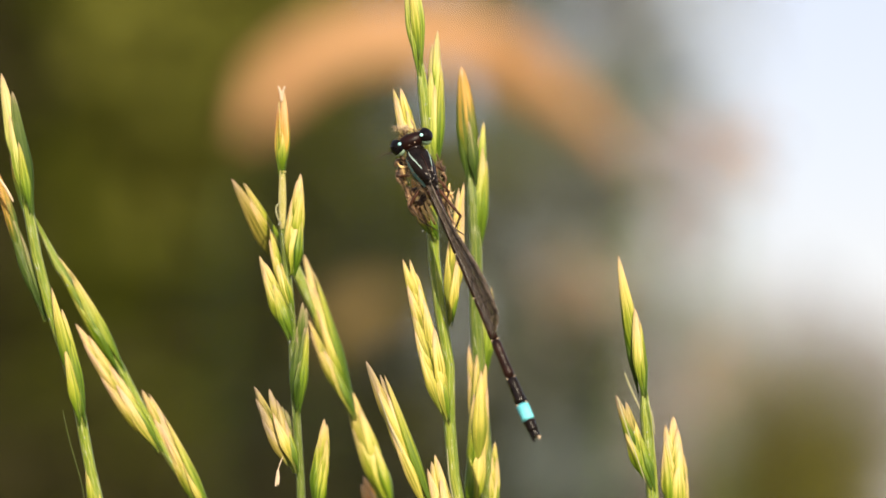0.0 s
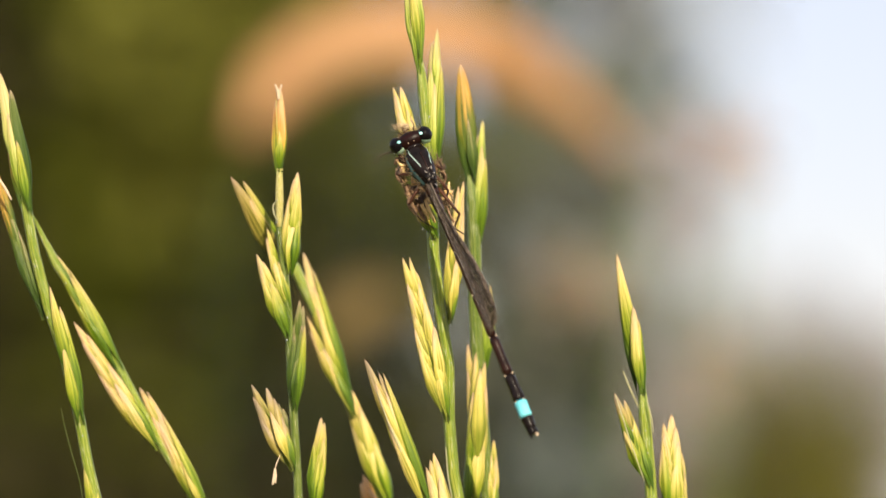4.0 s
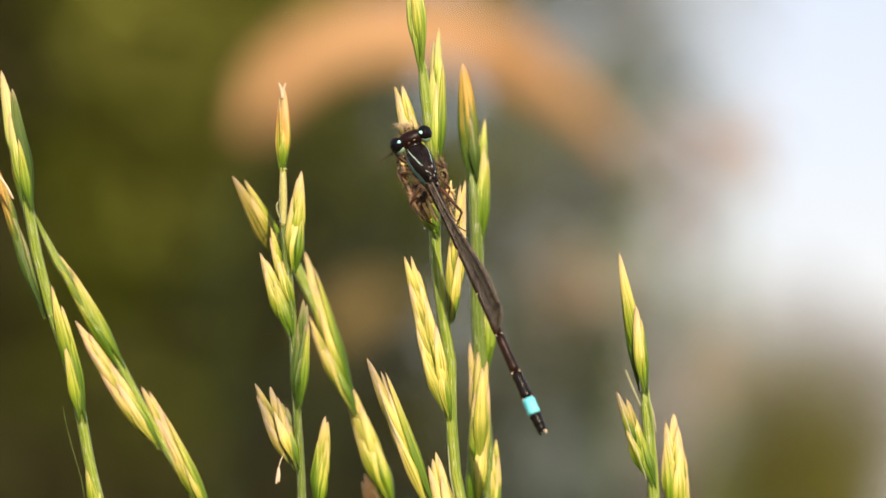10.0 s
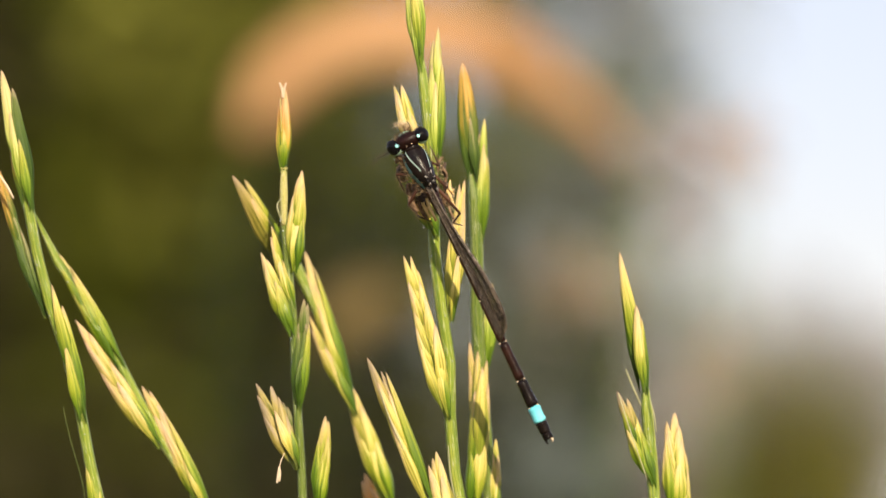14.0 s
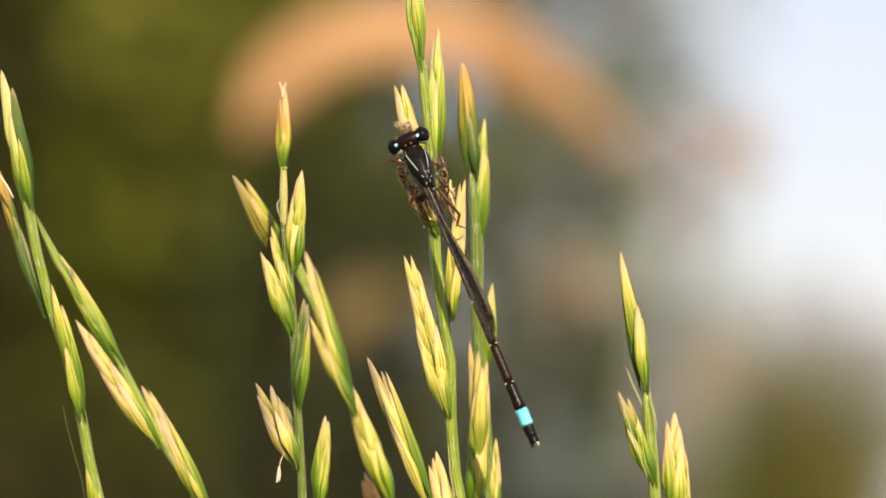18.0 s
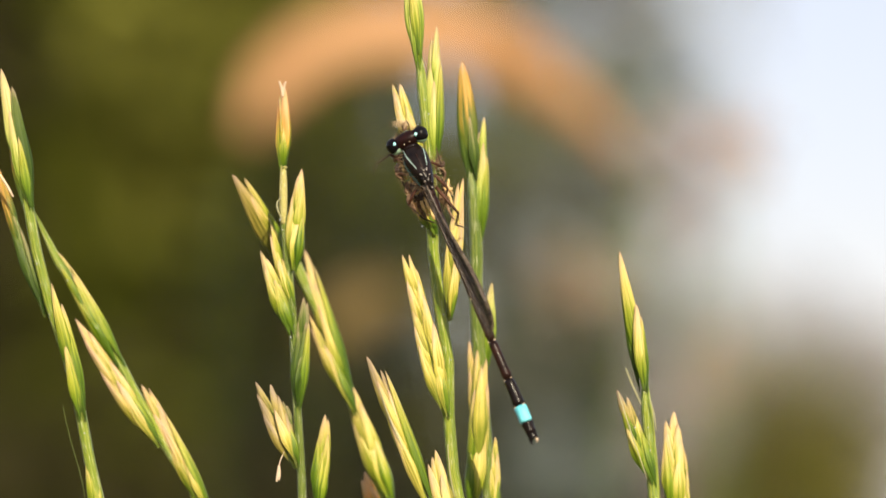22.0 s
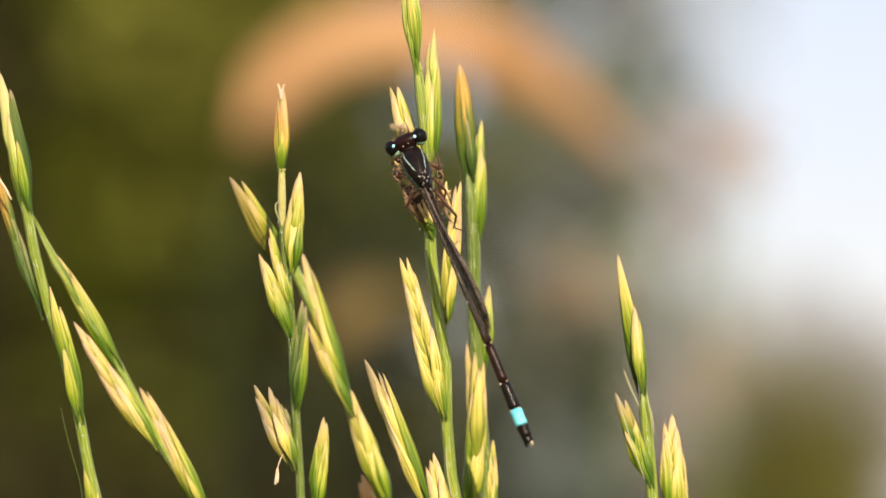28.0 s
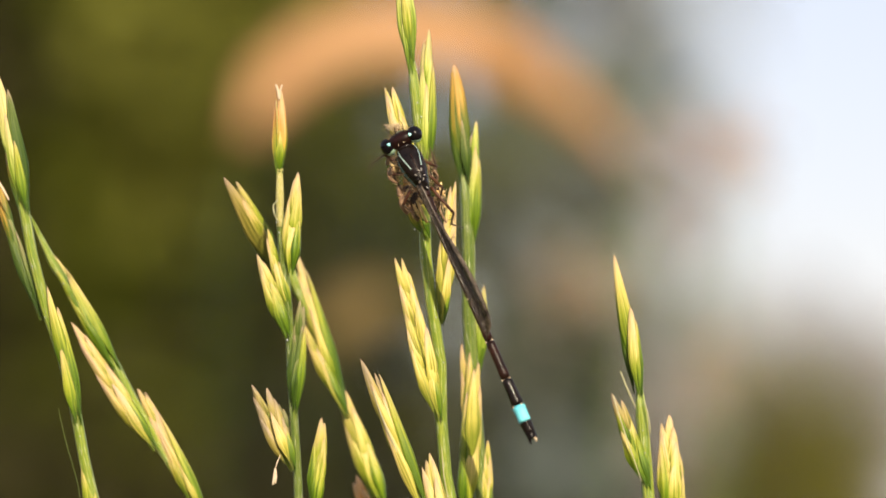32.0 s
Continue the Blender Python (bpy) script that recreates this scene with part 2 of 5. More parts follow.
BUSH_LEAF = leaf_material("bush_leaf", (0.10, 0.10, 0.018), (0.16, 0.155, 0.028), (0.22, 0.20, 0.045))
# olive leaf lightened to carry the sunlit part of the thicket
SUNLIT_LEAF = leaf_material("sunlit_olive_leaf", (0.125, 0.132, 0.024), (0.18, 0.185, 0.034), (0.235, 0.235, 0.046), 0.3, 5.0)
# pale distant haze put into the mauve and lilac of the next two
HAZE_PLUME = leaf_material("haze_pale_plume", (0.32, 0.29, 0.30), (0.42, 0.385, 0.395), (0.52, 0.48, 0.49), 0.3)
LILAC_HAZE = leaf_material("lilac_haze_leaf", (0.34, 0.28, 0.29), (0.46, 0.39, 0.40), (0.56, 0.50, 0.51))
COOL_LEAF = leaf_material("cool_grey_leaf", (0.14, 0.165, 0.155), (0.19, 0.22, 0.21), (0.25, 0.28, 0.27))
MAUVE_LEAF = leaf_material("faded_flower", (0.40, 0.27, 0.20), (0.55, 0.40, 0.32), (0.68, 0.54, 0.47))


def wood_material():
    m, nt, b = material("bark", rough=0.85)
    n = noise_tex(nt, 60.0, 5.0, (1, 1, 0.2))
    nt.links.new(ramp(nt, n, [(0.3, (0.05, 0.035, 0.025)), (0.7, (0.16, 0.12, 0.09))]), b.inputs["Base Color"])
    bumped(nt, b, n, 0.8, 0.004)
    return m


BARK = wood_material()


def dew_material():
    m, nt, b = material("dew", rough=0.05, spec=0.8)
    b.inputs["Base Color"].default_value = (0.95, 0.97, 1, 1)
    b.inputs["Transmission Weight"].default_value = 0.6
    b.inputs["IOR"].default_value = 1.33
    return m


DEW = dew_material()


def dry_leaf_material():
    m, nt, b = material("withered_leaf", rough=0.6, spec=0.25)
    n = noise_tex(nt, 30.0, 4.0)
    lines = noise_tex(nt, 500.0, 2.0, (0.3, 1.0, 1.0))
    col = ramp(nt, n, [(0.25, (0.39, 0.19, 0.08)), (0.5, (0.48, 0.25, 0.115)), (0.8, (0.54, 0.31, 0.165))])
    nt.links.new(mixed(nt, 0.3, col, ramp(nt, lines, [(0.3, (0.5,) * 3), (0.7, (1.0,) * 3)]), "MULTIPLY"), b.inputs["Base Color"])
    bumped(nt, b, lines, 0.4, 0.0004)
    thin(nt, b, col, 0.2)
    return m


DRY_LEAF = dry_leaf_material()


def ground_material():
    m, nt, b = material("meadow", rough=0.9)
    n = noise_tex(nt, 3.0, 8.0)
    nt.links.new(ramp(nt, n, [(0.3, (0.05, 0.06, 0.015)), (0.55, (0.09, 0.09, 0.025)), (0.75, (0.16, 0.13, 0.06))]), b.inputs["Base Color"])
    bumped(nt, b, noise_tex(nt, 40.0, 6.0), 1.0, 0.02)
    return m


GROUND = ground_material()


def brown_leaf_material():
    m, nt, b = material("brown_leaf", rough=0.7, spec=0.2)
    n = noise_tex(nt, 40.0, 4.0)
    col = ramp(nt, n, [(0.25, (0.10, 0.07, 0.025)), (0.75, (0.20, 0.14, 0.055))])
    nt.links.new(col, b.inputs["Base Color"])
    thin(nt, b, col, 0.2)
    return m


BROWN_LEAF = brown_leaf_material()


# ---- mesh helpers ----
def mesh_object(name, verts, faces, mat, smooth=True, mesh=None):
    me = mesh or bpy.data.meshes.new(name)
    if mesh is None:
        me.from_pydata([tuple(v) for v in verts], [], faces)
        me.materials.append(mat)
        if smooth:
            me.polygons.foreach_set("use_smooth", [True] * len(me.polygons))
        me.update()
    return new(name, me)


def part(name, shape, mat, parent, label=""):
    """One mesh under a thing or a part. shape: (verts, faces)."""
    ob = mesh_object(name, shape[0], shape[1], mat)
    ob.parent = parent
    return tagged(ob, label) if label else ob


def tube_uv(ob, sides):
    """UV over a tube: round it and along it."""
    me = ob.data
    rows = max(1, len(me.vertices) // sides - 1)
    uv = me.uv_layers.new(name="UVMap")
    for loop in me.loops:
        k = loop.vertex_index
        uv.data[loop.index].uv = (abs(k % sides / sides - 0.5) * 2, k // sides / rows)


def thing(name, at, label, category, group="", kind=""):
    ob = new(name)
    ob.empty_display_size = 0.005
    ob.location = at
    return tagged(ob, label, category, group, kind)


def joined(*shapes):
    verts, faces = [], []
    for v, f in shapes:
        k = len(verts)
        verts += list(v)
        faces += [tuple(i + k for i in g) for g in f]
    return verts, faces


def spline(points, n):
    """A smooth line of n + 1 points through the given ones (centripetal Catmull-Rom), evenly spread over its length."""
    p = [Vector(q) for q in points]
    p = [p[0] * 2 - p[1]] + p + [p[-1] * 2 - p[-2]]
    dense = []
    for j in range(len(p) - 3):
        q = p[j:j + 4]
        k = [0.0]
        for i in range(3):
            k.append(k[-1] + max(1e-9, (q[i + 1] - q[i]).length ** 0.5))
        for i in range(24):
            t = k[1] + (k[2] - k[1]) * i / 24
            a = [q[m].lerp(q[m + 1], (t - k[m]) / (k[m + 1] - k[m])) for m in range(3)]
            b = [a[m].lerp(a[m + 1], (t - k[m]) / (k[m + 2] - k[m])) for m in range(2)]
            dense.append(b[0].lerp(b[1], (t - k[1]) / (k[2] - k[1])))
    dense.append(p[-2])
    run = [0.0]
    for u, v in zip(dense, dense[1:]):
        run.append(run[-1] + (v - u).length)
    out, j = [], 0
    for i in range(n + 1):
        s = run[-1] * i / n
        while j < len(run) - 2 and run[j + 1] < s:
            j += 1
        out.append(dense[j].lerp(dense[j + 1], (s - run[j]) / max(1e-12, run[j + 1] - run[j])))
    return out


def tube(points, radius, sides=8, groove=0.0):
    """A closed tube along points; radius is a number or a function of 0..1."""
    pts = [Vector(p) for p in points]
    n = len(pts)
    verts, faces = [], []
    ref = Vector((0.13, 0.97, 0.2)).normalized()
    for i, p in enumerate(pts):
        way = (pts[min(i + 1, n - 1)] - pts[max(i - 1, 0)]).normalized()
        e1 = way.cross(ref)
        if e1.length < 0.05:
            e1 = way.cross(Vector((1, 0, 0)))
        e1.normalize()
        e2 = way.cross(e1)
        r = radius(i / (n - 1)) if callable(radius) else radius
        for j in range(sides):
            a = 2 * math.pi * j / sides
            rr = r * (1 + groove * (1 if j % 2 else -1))
            verts.append(p + (e1 * math.cos(a) + e2 * math.sin(a)) * rr)
    for i in range(n - 1):
        for j in range(sides):
            k = (j + 1) % sides
            faces.append((i * sides + j, i * sides + k, (i + 1) * sides + k, (i + 1) * sides + j))
    faces.append(tuple(range(sides))[::-1])
    faces.append(tuple(range((n - 1) * sides, n * sides)))
    return verts, faces


def loft(rings, sides=16, a0=0.0, a1=360.0, grow=0.0):
    """A skin over ellipses along y, each (y, centre x, centre z, half width, half height), in millimetres.
    a0..a1: degrees round y, 0 is +x and 90 is +z. grow: millimetres outwards."""
    closed = a1 - a0 >= 360
    cols = sides if closed else sides + 1
    verts, faces = [], []
    for y, cx, cz, rx, rz in rings:
        for j in range(cols):
            a = radians(a0 + (a1 - a0) * j / sides)
            verts.append(Vector((cx + (rx + grow) * math.cos(a), y, cz + (rz + grow) * math.sin(a))) * MM)
    for i in range(len(rings) - 1):
        for j in range(sides):
            k = (j + 1) % cols
            faces.append((i * cols + j, (i + 1) * cols + j, (i + 1) * cols + k, i * cols + k))
    if closed:
        faces.append(tuple(range(cols)))
        faces.append(tuple(range((len(rings) - 1) * cols, len(rings) * cols))[::-1])
    return verts, faces


def ball(c, r, n=14, m=10):
    """An ellipsoid, centre and half axes in millimetres."""
    rings = []
    for i in range(m + 1):
        a = math.pi * (0.02 + 0.96 * i / m) - math.pi / 2
        rings.append((c[1] + r[1] * math.sin(a), c[0], c[2], r[0] * math.cos(a), r[2] * math.cos(a)))
    return loft(rings, n)


# ---- ground ----
def build_ground():
    verts, faces = [(0, 0, 0)], []
    radii = [0.25, 0.6, 1.2, 2.5, 5, 10, 25, 60, 200, 1200]
    n = 48
    for r in radii:
        for j in range(n):
            a = 2 * math.pi * j / n
            x, y = r * math.cos(a), r * math.sin(a)
            h = 0.0 if r < 0.7 else 0.02 * noise.noise(Vector((x * 0.7, y * 0.7, 3))) - 0.02
            verts.append((x, y, h))
    for j in range(n):
        faces.append((0, 1 + j, 1 + (j + 1) % n))
    for i in range(len(radii) - 1):
        for j in range(n):
            k = (j + 1) % n
            faces.append((1 + i * n + j, 1 + (i + 1) * n + j, 1 + (i + 1) * n + k, 1 + i * n + k))
    tagged(mesh_object("ground", verts, faces, GROUND), "meadow ground of short grass and dry thatch", "ground", kind="structure")


build_ground()


# ---- far plants ----
def leaves(rng, centres, size, spread, count, droop=0.3, narrow=0.45):
    """Many folded leaves round the given centres: (verts, faces)."""
    verts, faces = [], []
    for _ in range(count):
        c, rad = centres[rng.randrange(len(centres))]
        v = Vector((rng.gauss(0, 1), rng.gauss(0, 1), rng.gauss(0, 1)))
        v = v.normalized() * rad * spread * rng.random() ** 0.45
        p = Vector(c) + v
        way = (v.normalized() * 0.5 + Vector((rng.gauss(0, 0.6), rng.gauss(0, 0.6), rng.gauss(0, 0.5) - droop))).normalized()
        side = way.cross(Vector((rng.gauss(0, 1), rng.gauss(0, 1), 0.3 + rng.random()))).normalized()
        up = side.cross(way)
        s = size * rng.uniform(0.6, 1.3)
        k = len(verts)
        verts += [p, p + way * s * 0.45 + side * s * narrow * 0.5 + up * s * 0.08, p + way * s,
                  p + way * s * 0.45 - side * s * narrow * 0.5 + up * s * 0.08, p + way * s * 0.5 - up * s * 0.03]
        faces += [(k, k + 1, k + 4), (k + 1, k + 2, k + 4), (k + 2, k + 3, k + 4), (k + 3, k, k + 4)]
    return verts, faces


def shrub(name, root, height, radius, limbs, count, size, mat, label, category, seed, low=0.15, narrow=0.45, crown="crown"):
    rng = random.Random(seed)
    t = thing(name, root, label, category)
    part("trunk", tube(spline([(0, 0, -0.02), (0.02 * height, 0.01, 0.3 * height), (-0.03 * height, 0, 0.75 * height)], 10),
                       lambda u: radius * (0.045 - 0.03 * u), 8), BARK, t)
    centres = []
    for i in range(limbs):
        a = 2.4 * i + rng.uniform(-0.4, 0.4)
        z = height * (low + (0.92 - low) * (i + 0.5) / limbs)
        out = radius * rng.uniform(0.45, 0.9) * (1 - 0.35 * (z / height) ** 3)
        end = Vector((math.cos(a) * out, math.sin(a) * out, z))
        start = Vector((0, 0, z * 0.6))
        part("limb", tube(spline([start, start.lerp(end, 0.5) + Vector((0, 0, 0.06 * height)), end], 6), lambda u: radius * (0.018 - 0.013 * u), 6), BARK, t)
        centres += [(end, radius * 0.42), (start.lerp(end, 0.6), radius * 0.38)]
    part(crown, leaves(rng, centres, size, 1.0, count, narrow=narrow), mat, t)["kind"] = "stuff"
    return t


shrub("hazel_thicket", (-0.95, 4.2, 0), 2.3, 0.85, 26, 15000, 0.065, OLIVE_LEAF, "dense olive-green leafy shrub in warm evening sun", "shrub", 3)
shrub("hazel_thicket", (-0.56, 4.9, 0), 2.1, 0.42, 24, 10000, 0.06, OLIVE_LEAF, "dense olive-green leafy shrub in half shade", "shrub", 5)
shrub("hazel_thicket", (-1.1, 7.5, 0), 3.2, 1.45, 30, 22000, 0.11, OLIVE_LEAF, "tall olive-green leafy shrub behind the thicket", "shrub", 6)
shrub("hazel_thicket", (-0.30, 4.1, 0), 1.0, 0.17, 26, 4500, 0.05, OLIVE_LEAF, "young olive-green shrub with close-set leaves", "shrub", 45, low=0.5)
shrub("hazel_thicket", (-0.39, 4.4, 0), 1.15, 0.15, 18, 3000, 0.05, OLIVE_LEAF, "small olive-green leafy shrub in evening sun", "shrub", 28)
shrub("young_hazel", (-0.27, 4.0, 0), 1.45, 0.15, 20, 3600, 0.05, SUNLIT_LEAF, "young hazel with sunlight put into its yellow-green leaf colour", "shrub", 27, low=0.60)
shrub("young_willow", (0.315, 7.2, 0), 2.6, 0.25, 26, 2100, 0.08, SILVER_LEAF, "loose silvery grey-green willow with sky between its leaves", "tree", 8, narrow=0.2)
shrub("ivy_bush", (-0.44, 3.3, 0), 0.62, 0.42, 16, 5200, 0.04, BROWN_SHADE_LEAF, "low ivy bush in front of the thicket, shade put into its leaf colour", "shrub", 17)
# two bushes added to darken the hollow behind the grass heads
shrub("ivy_bush", (-0.10, 3.9, 0), 0.94, 0.16, 16, 2200, 0.035, SHADE_DARK_LEAF, "upright ivy bush added for a dark hollow, shade put into its leaf colour", "shrub", 19)
shrub("ivy_bush", (0.105, 3.9, 0), 0.68, 0.11, 12, 1600, 0.035, SHADE_DARK_LEAF, "small added ivy bush, shade put into its dark leaf colour", "shrub", 23)
shrub("holly_bush", (-0.455, 3.6, 0), 1.4, 0.085, 14, 1300, 0.04, BROWN_SHADE_LEAF, "tall bush at the edge of the thicket, shade put into its leaf colour", "shrub", 29)
shrub("elder_bush", (0.09, 4.2, 0), 0.90, 0.09, 14, 1800, 0.035, GREY_LEAF, "upright dull grey-green bush behind the reeds", "shrub", 37)
shrub("low_bush", (0.60, 6.6, 0), 0.785, 0.175, 24, 3000, 0.035, BUSH_LEAF, "low rounded olive-green bush", "shrub", 14)
# flower heads carry the lilac-grey haze low down on the right
shrub("low_bush", (0.43, 6.8, 0), 0.80, 0.15, 14, 900, 0.04, LILAC_HAZE, "low bush with flower heads coloured lilac-grey as haze", "shrub", 13, crown="flower_head")
shrub("bramble_bush", (0.475, 6.7, 0), 0.68, 0.10, 14, 600, 0.035, BROWN_LEAF, "small brown-leaved bramble beside the low bush", "shrub", 51)


def dock(root, label, clusters, seed):
    """A seeding dock: a thin stem with loose clusters of papery flakes, each (place, radius) in metres."""
    rng = random.Random(seed)
    t = thing("dock_plant", root, label, "plant")
    places = sorted(clusters, key=lambda c: -c[0].z)
    part("stem", tube(spline([places[0][0] - t.location] + [Vector((0, 0, places[0][0].z * f)) for f in (0.6, 0.3)] + [Vector((0, 0, -0.01))], 30), 0.0007, 7), DARK_STEM, t)
    for c, r, mat, n in places:
        p = c - t.location
        part("twig", tube(spline([p, p * 0.5 + Vector((0, 0, p.z * 0.3)), Vector((0, 0, p.z * 0.7))], 8), 0.0004, 5), DARK_STEM, t)
        part("seed_head", leaves(rng, [(p, r)], r * 0.45, 1.0, n, narrow=0.7), mat, t)["kind"] = "stuff"


dock((0.0816, 0.8000, 0), "seeding dock with faded mauve-brown clusters", [(plan(84.2, 29.5, 800), 0.0115, MAUVE_LEAF, 90), (plan(71.12, 12.0, 800), 0.0115, HAZE_PLUME, 90), (plan(77.57, -33.71, 800), 0.0097, MAUVE_LEAF, 50), (plan(66.0, 27.0, 800), 0.0105, LILAC_HAZE, 80)], 31)
dock((0.0447, 0.9000, 0), "seeding dock with dark green and brown clusters", [(plan(43.0, 11.0, 900), 0.0130, GREY_LEAF, 32), (plan(52.0, 17.0, 900), 0.0130, GREY_LEAF, 50), (plan(64.5, 58.0, 900), 0.0150, COOL_LEAF, 60), (plan(42.97, -13.8, 900), 0.0140, MAUVE_LEAF, 45), (plan(23.76, -34.76, 900), 0.0192, GREY_LEAF, 110), (plan(38.0, -66.0, 900), 0.0170, COOL_LEAF, 150)], 33)


def haze_reed_tuft(root, height, count, seed):
    """Reed grass added as pale haze: a fan of thin culms, each with a feathery plume."""
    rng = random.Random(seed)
    t = thing("haze_reed_tuft", root, "added reed grass with feathery plumes, haze put into their mauve-grey", "reed", "reed tufts")
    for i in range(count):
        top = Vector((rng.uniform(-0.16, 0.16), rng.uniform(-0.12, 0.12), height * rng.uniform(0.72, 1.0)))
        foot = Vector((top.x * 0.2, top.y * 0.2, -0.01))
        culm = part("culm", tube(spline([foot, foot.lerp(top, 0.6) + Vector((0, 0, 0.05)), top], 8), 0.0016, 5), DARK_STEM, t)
        part("plume", leaves(rng, [(foot.lerp(top, f), 0.05) for f in (0.45, 0.6, 0.75, 0.85, 0.93, 0.98)], 0.05, 1.0, 60, narrow=0.3), HAZE_PLUME, culm)["kind"] = "stuff"


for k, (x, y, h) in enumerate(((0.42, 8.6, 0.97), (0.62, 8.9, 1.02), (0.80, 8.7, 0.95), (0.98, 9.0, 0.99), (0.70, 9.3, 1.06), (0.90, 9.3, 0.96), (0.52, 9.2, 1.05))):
    haze_reed_tuft((x, y, 0), h, 12, 40 + k)


# ---- withered leaves in the middle distance ----
def ribbon(points, width, n=40, fold=0.18, facing=(0.1, -1.0, 0.1), turned=None):
    """A leaf blade along points, folded along its midrib: (verts, faces), with thickness."""
    pts = spline(points, n)
    verts, faces = [], []
    toward = Vector(facing).normalized()
    for i, p in enumerate(pts):
        u = i / n
        way = (pts[min(i + 1, n)] - pts[max(i - 1, 0)]).normalized()
        side = way.cross(toward.lerp(Vector(turned or facing).normalized(), u)).normalized()
        up = way.cross(side)
        w = width(u) * 0.5
        row = [-1.0, -0.55, 0.0, 0.55, 1.0]
        for s in row:
            verts.append(p + side * w * s + up * (abs(s) * w * fold + 0.06 * w * math.sin(19 * u + 2 * s)))
        for s in row[::-1]:
            verts.append(p + side * w * s + up * (abs(s) * w * fold + 0.06 * w * math.sin(19 * u + 2 * s) - 0.0004))
    k = 10
    for i in range(n):
        for j in range(k):
            a, b = i * k + j, i * k + (j + 1) % k
            faces.append((a, b, b + k, a + k))
    faces.append(tuple(range(k))[::-1])
    faces.append(tuple(range(n * k, (n + 1) * k)))
    return verts, faces


reed = thing("withered_reed", (-0.0950, 1.3500, 0), "withered tan reed with one long leaf bent into an arch", "reed")
part("stem", tube([plan(*p) - reed.location for p in ((-81.5, 46.0, 1350), (-91.5, -10.0, 1350), (-94.95, -107.87, 1350))] + [Vector((0, 0, -0.01))], 0.0005, 8), DARK_STEM, reed)
part("leaf_blade", ribbon([plan(*p) - reed.location for p in ((-81.5, 46.0, 1350), (-78.5, 55.0, 1350), (-69.5, 70.0, 1350), (-54.5, 82.3, 1350), (-37.37, 89.07, 1350), (-16.22, 91.42, 1350), (8.46, 87.66, 1350), (31.96, 76.0, 1350), (53.11, 60.5, 1350), (69.0, 44.5, 1350), (80.5, 29.5, 1350))], lambda u: 0.0277 * (0.75 + 0.25 * math.sin(3.1 * u)) * min(1.0, 0.25 + 6 * u, 0.2 + 2.1 * (1 - u)), turned=(-0.66, -0.62, 0.05)), DRY_LEAF, reed)
reed = thing("withered_reed", (-0.0632, 1.7000, 0), "withered brown reed with a short drooping leaf", "reed")
part("stem", tube([plan(*p) - reed.location for p in ((-58.93, -47.65, 1700), (-60.9, -129.41, 1700))] + [Vector((0, 0, -0.01))], 0.0005, 8), DARK_STEM, reed)
part("leaf_blade", ribbon([plan(*p) - reed.location for p in ((-58.93, -47.65, 1700), (-51.88, -34.96, 1700), (-37.78, -26.5, 1700), (-23.68, -27.91, 1700), (-18.04, -36.37, 1700))], lambda u: 0.0240 * (0.75 + 0.25 * math.sin(3.1 * u)) * min(1.0, 0.25 + 6 * u, 0.2 + 2.5 * (1 - u)), turned=(-0.75, -0.6, 0.05)), BROWN_LEAF, reed)
reed = thing("withered_reed", (0.0543, 1.9000, 0), "withered brown reed with a short crumpled leaf", "reed")
part("stem", tube([plan(*p) - reed.location for p in ((55.88, -18.22, 1900), (54.96, -141.72, 1900))] + [Vector((0, 0, -0.01))], 0.0005, 8), DARK_STEM, reed)
part("leaf_blade", ribbon([plan(*p) - reed.location for p in ((55.88, -18.22, 1900), (66.69, -12.04, 1900), (80.59, -22.85, 1900), (85.22, -39.83, 1900))], lambda u: 0.0262 * (0.75 + 0.25 * math.sin(3.1 * u)) * min(1.0, 0.25 + 6 * u, 0.2 + 2.5 * (1 - u)), turned=(-0.75, -0.6, 0.05)), BROWN_LEAF, reed)


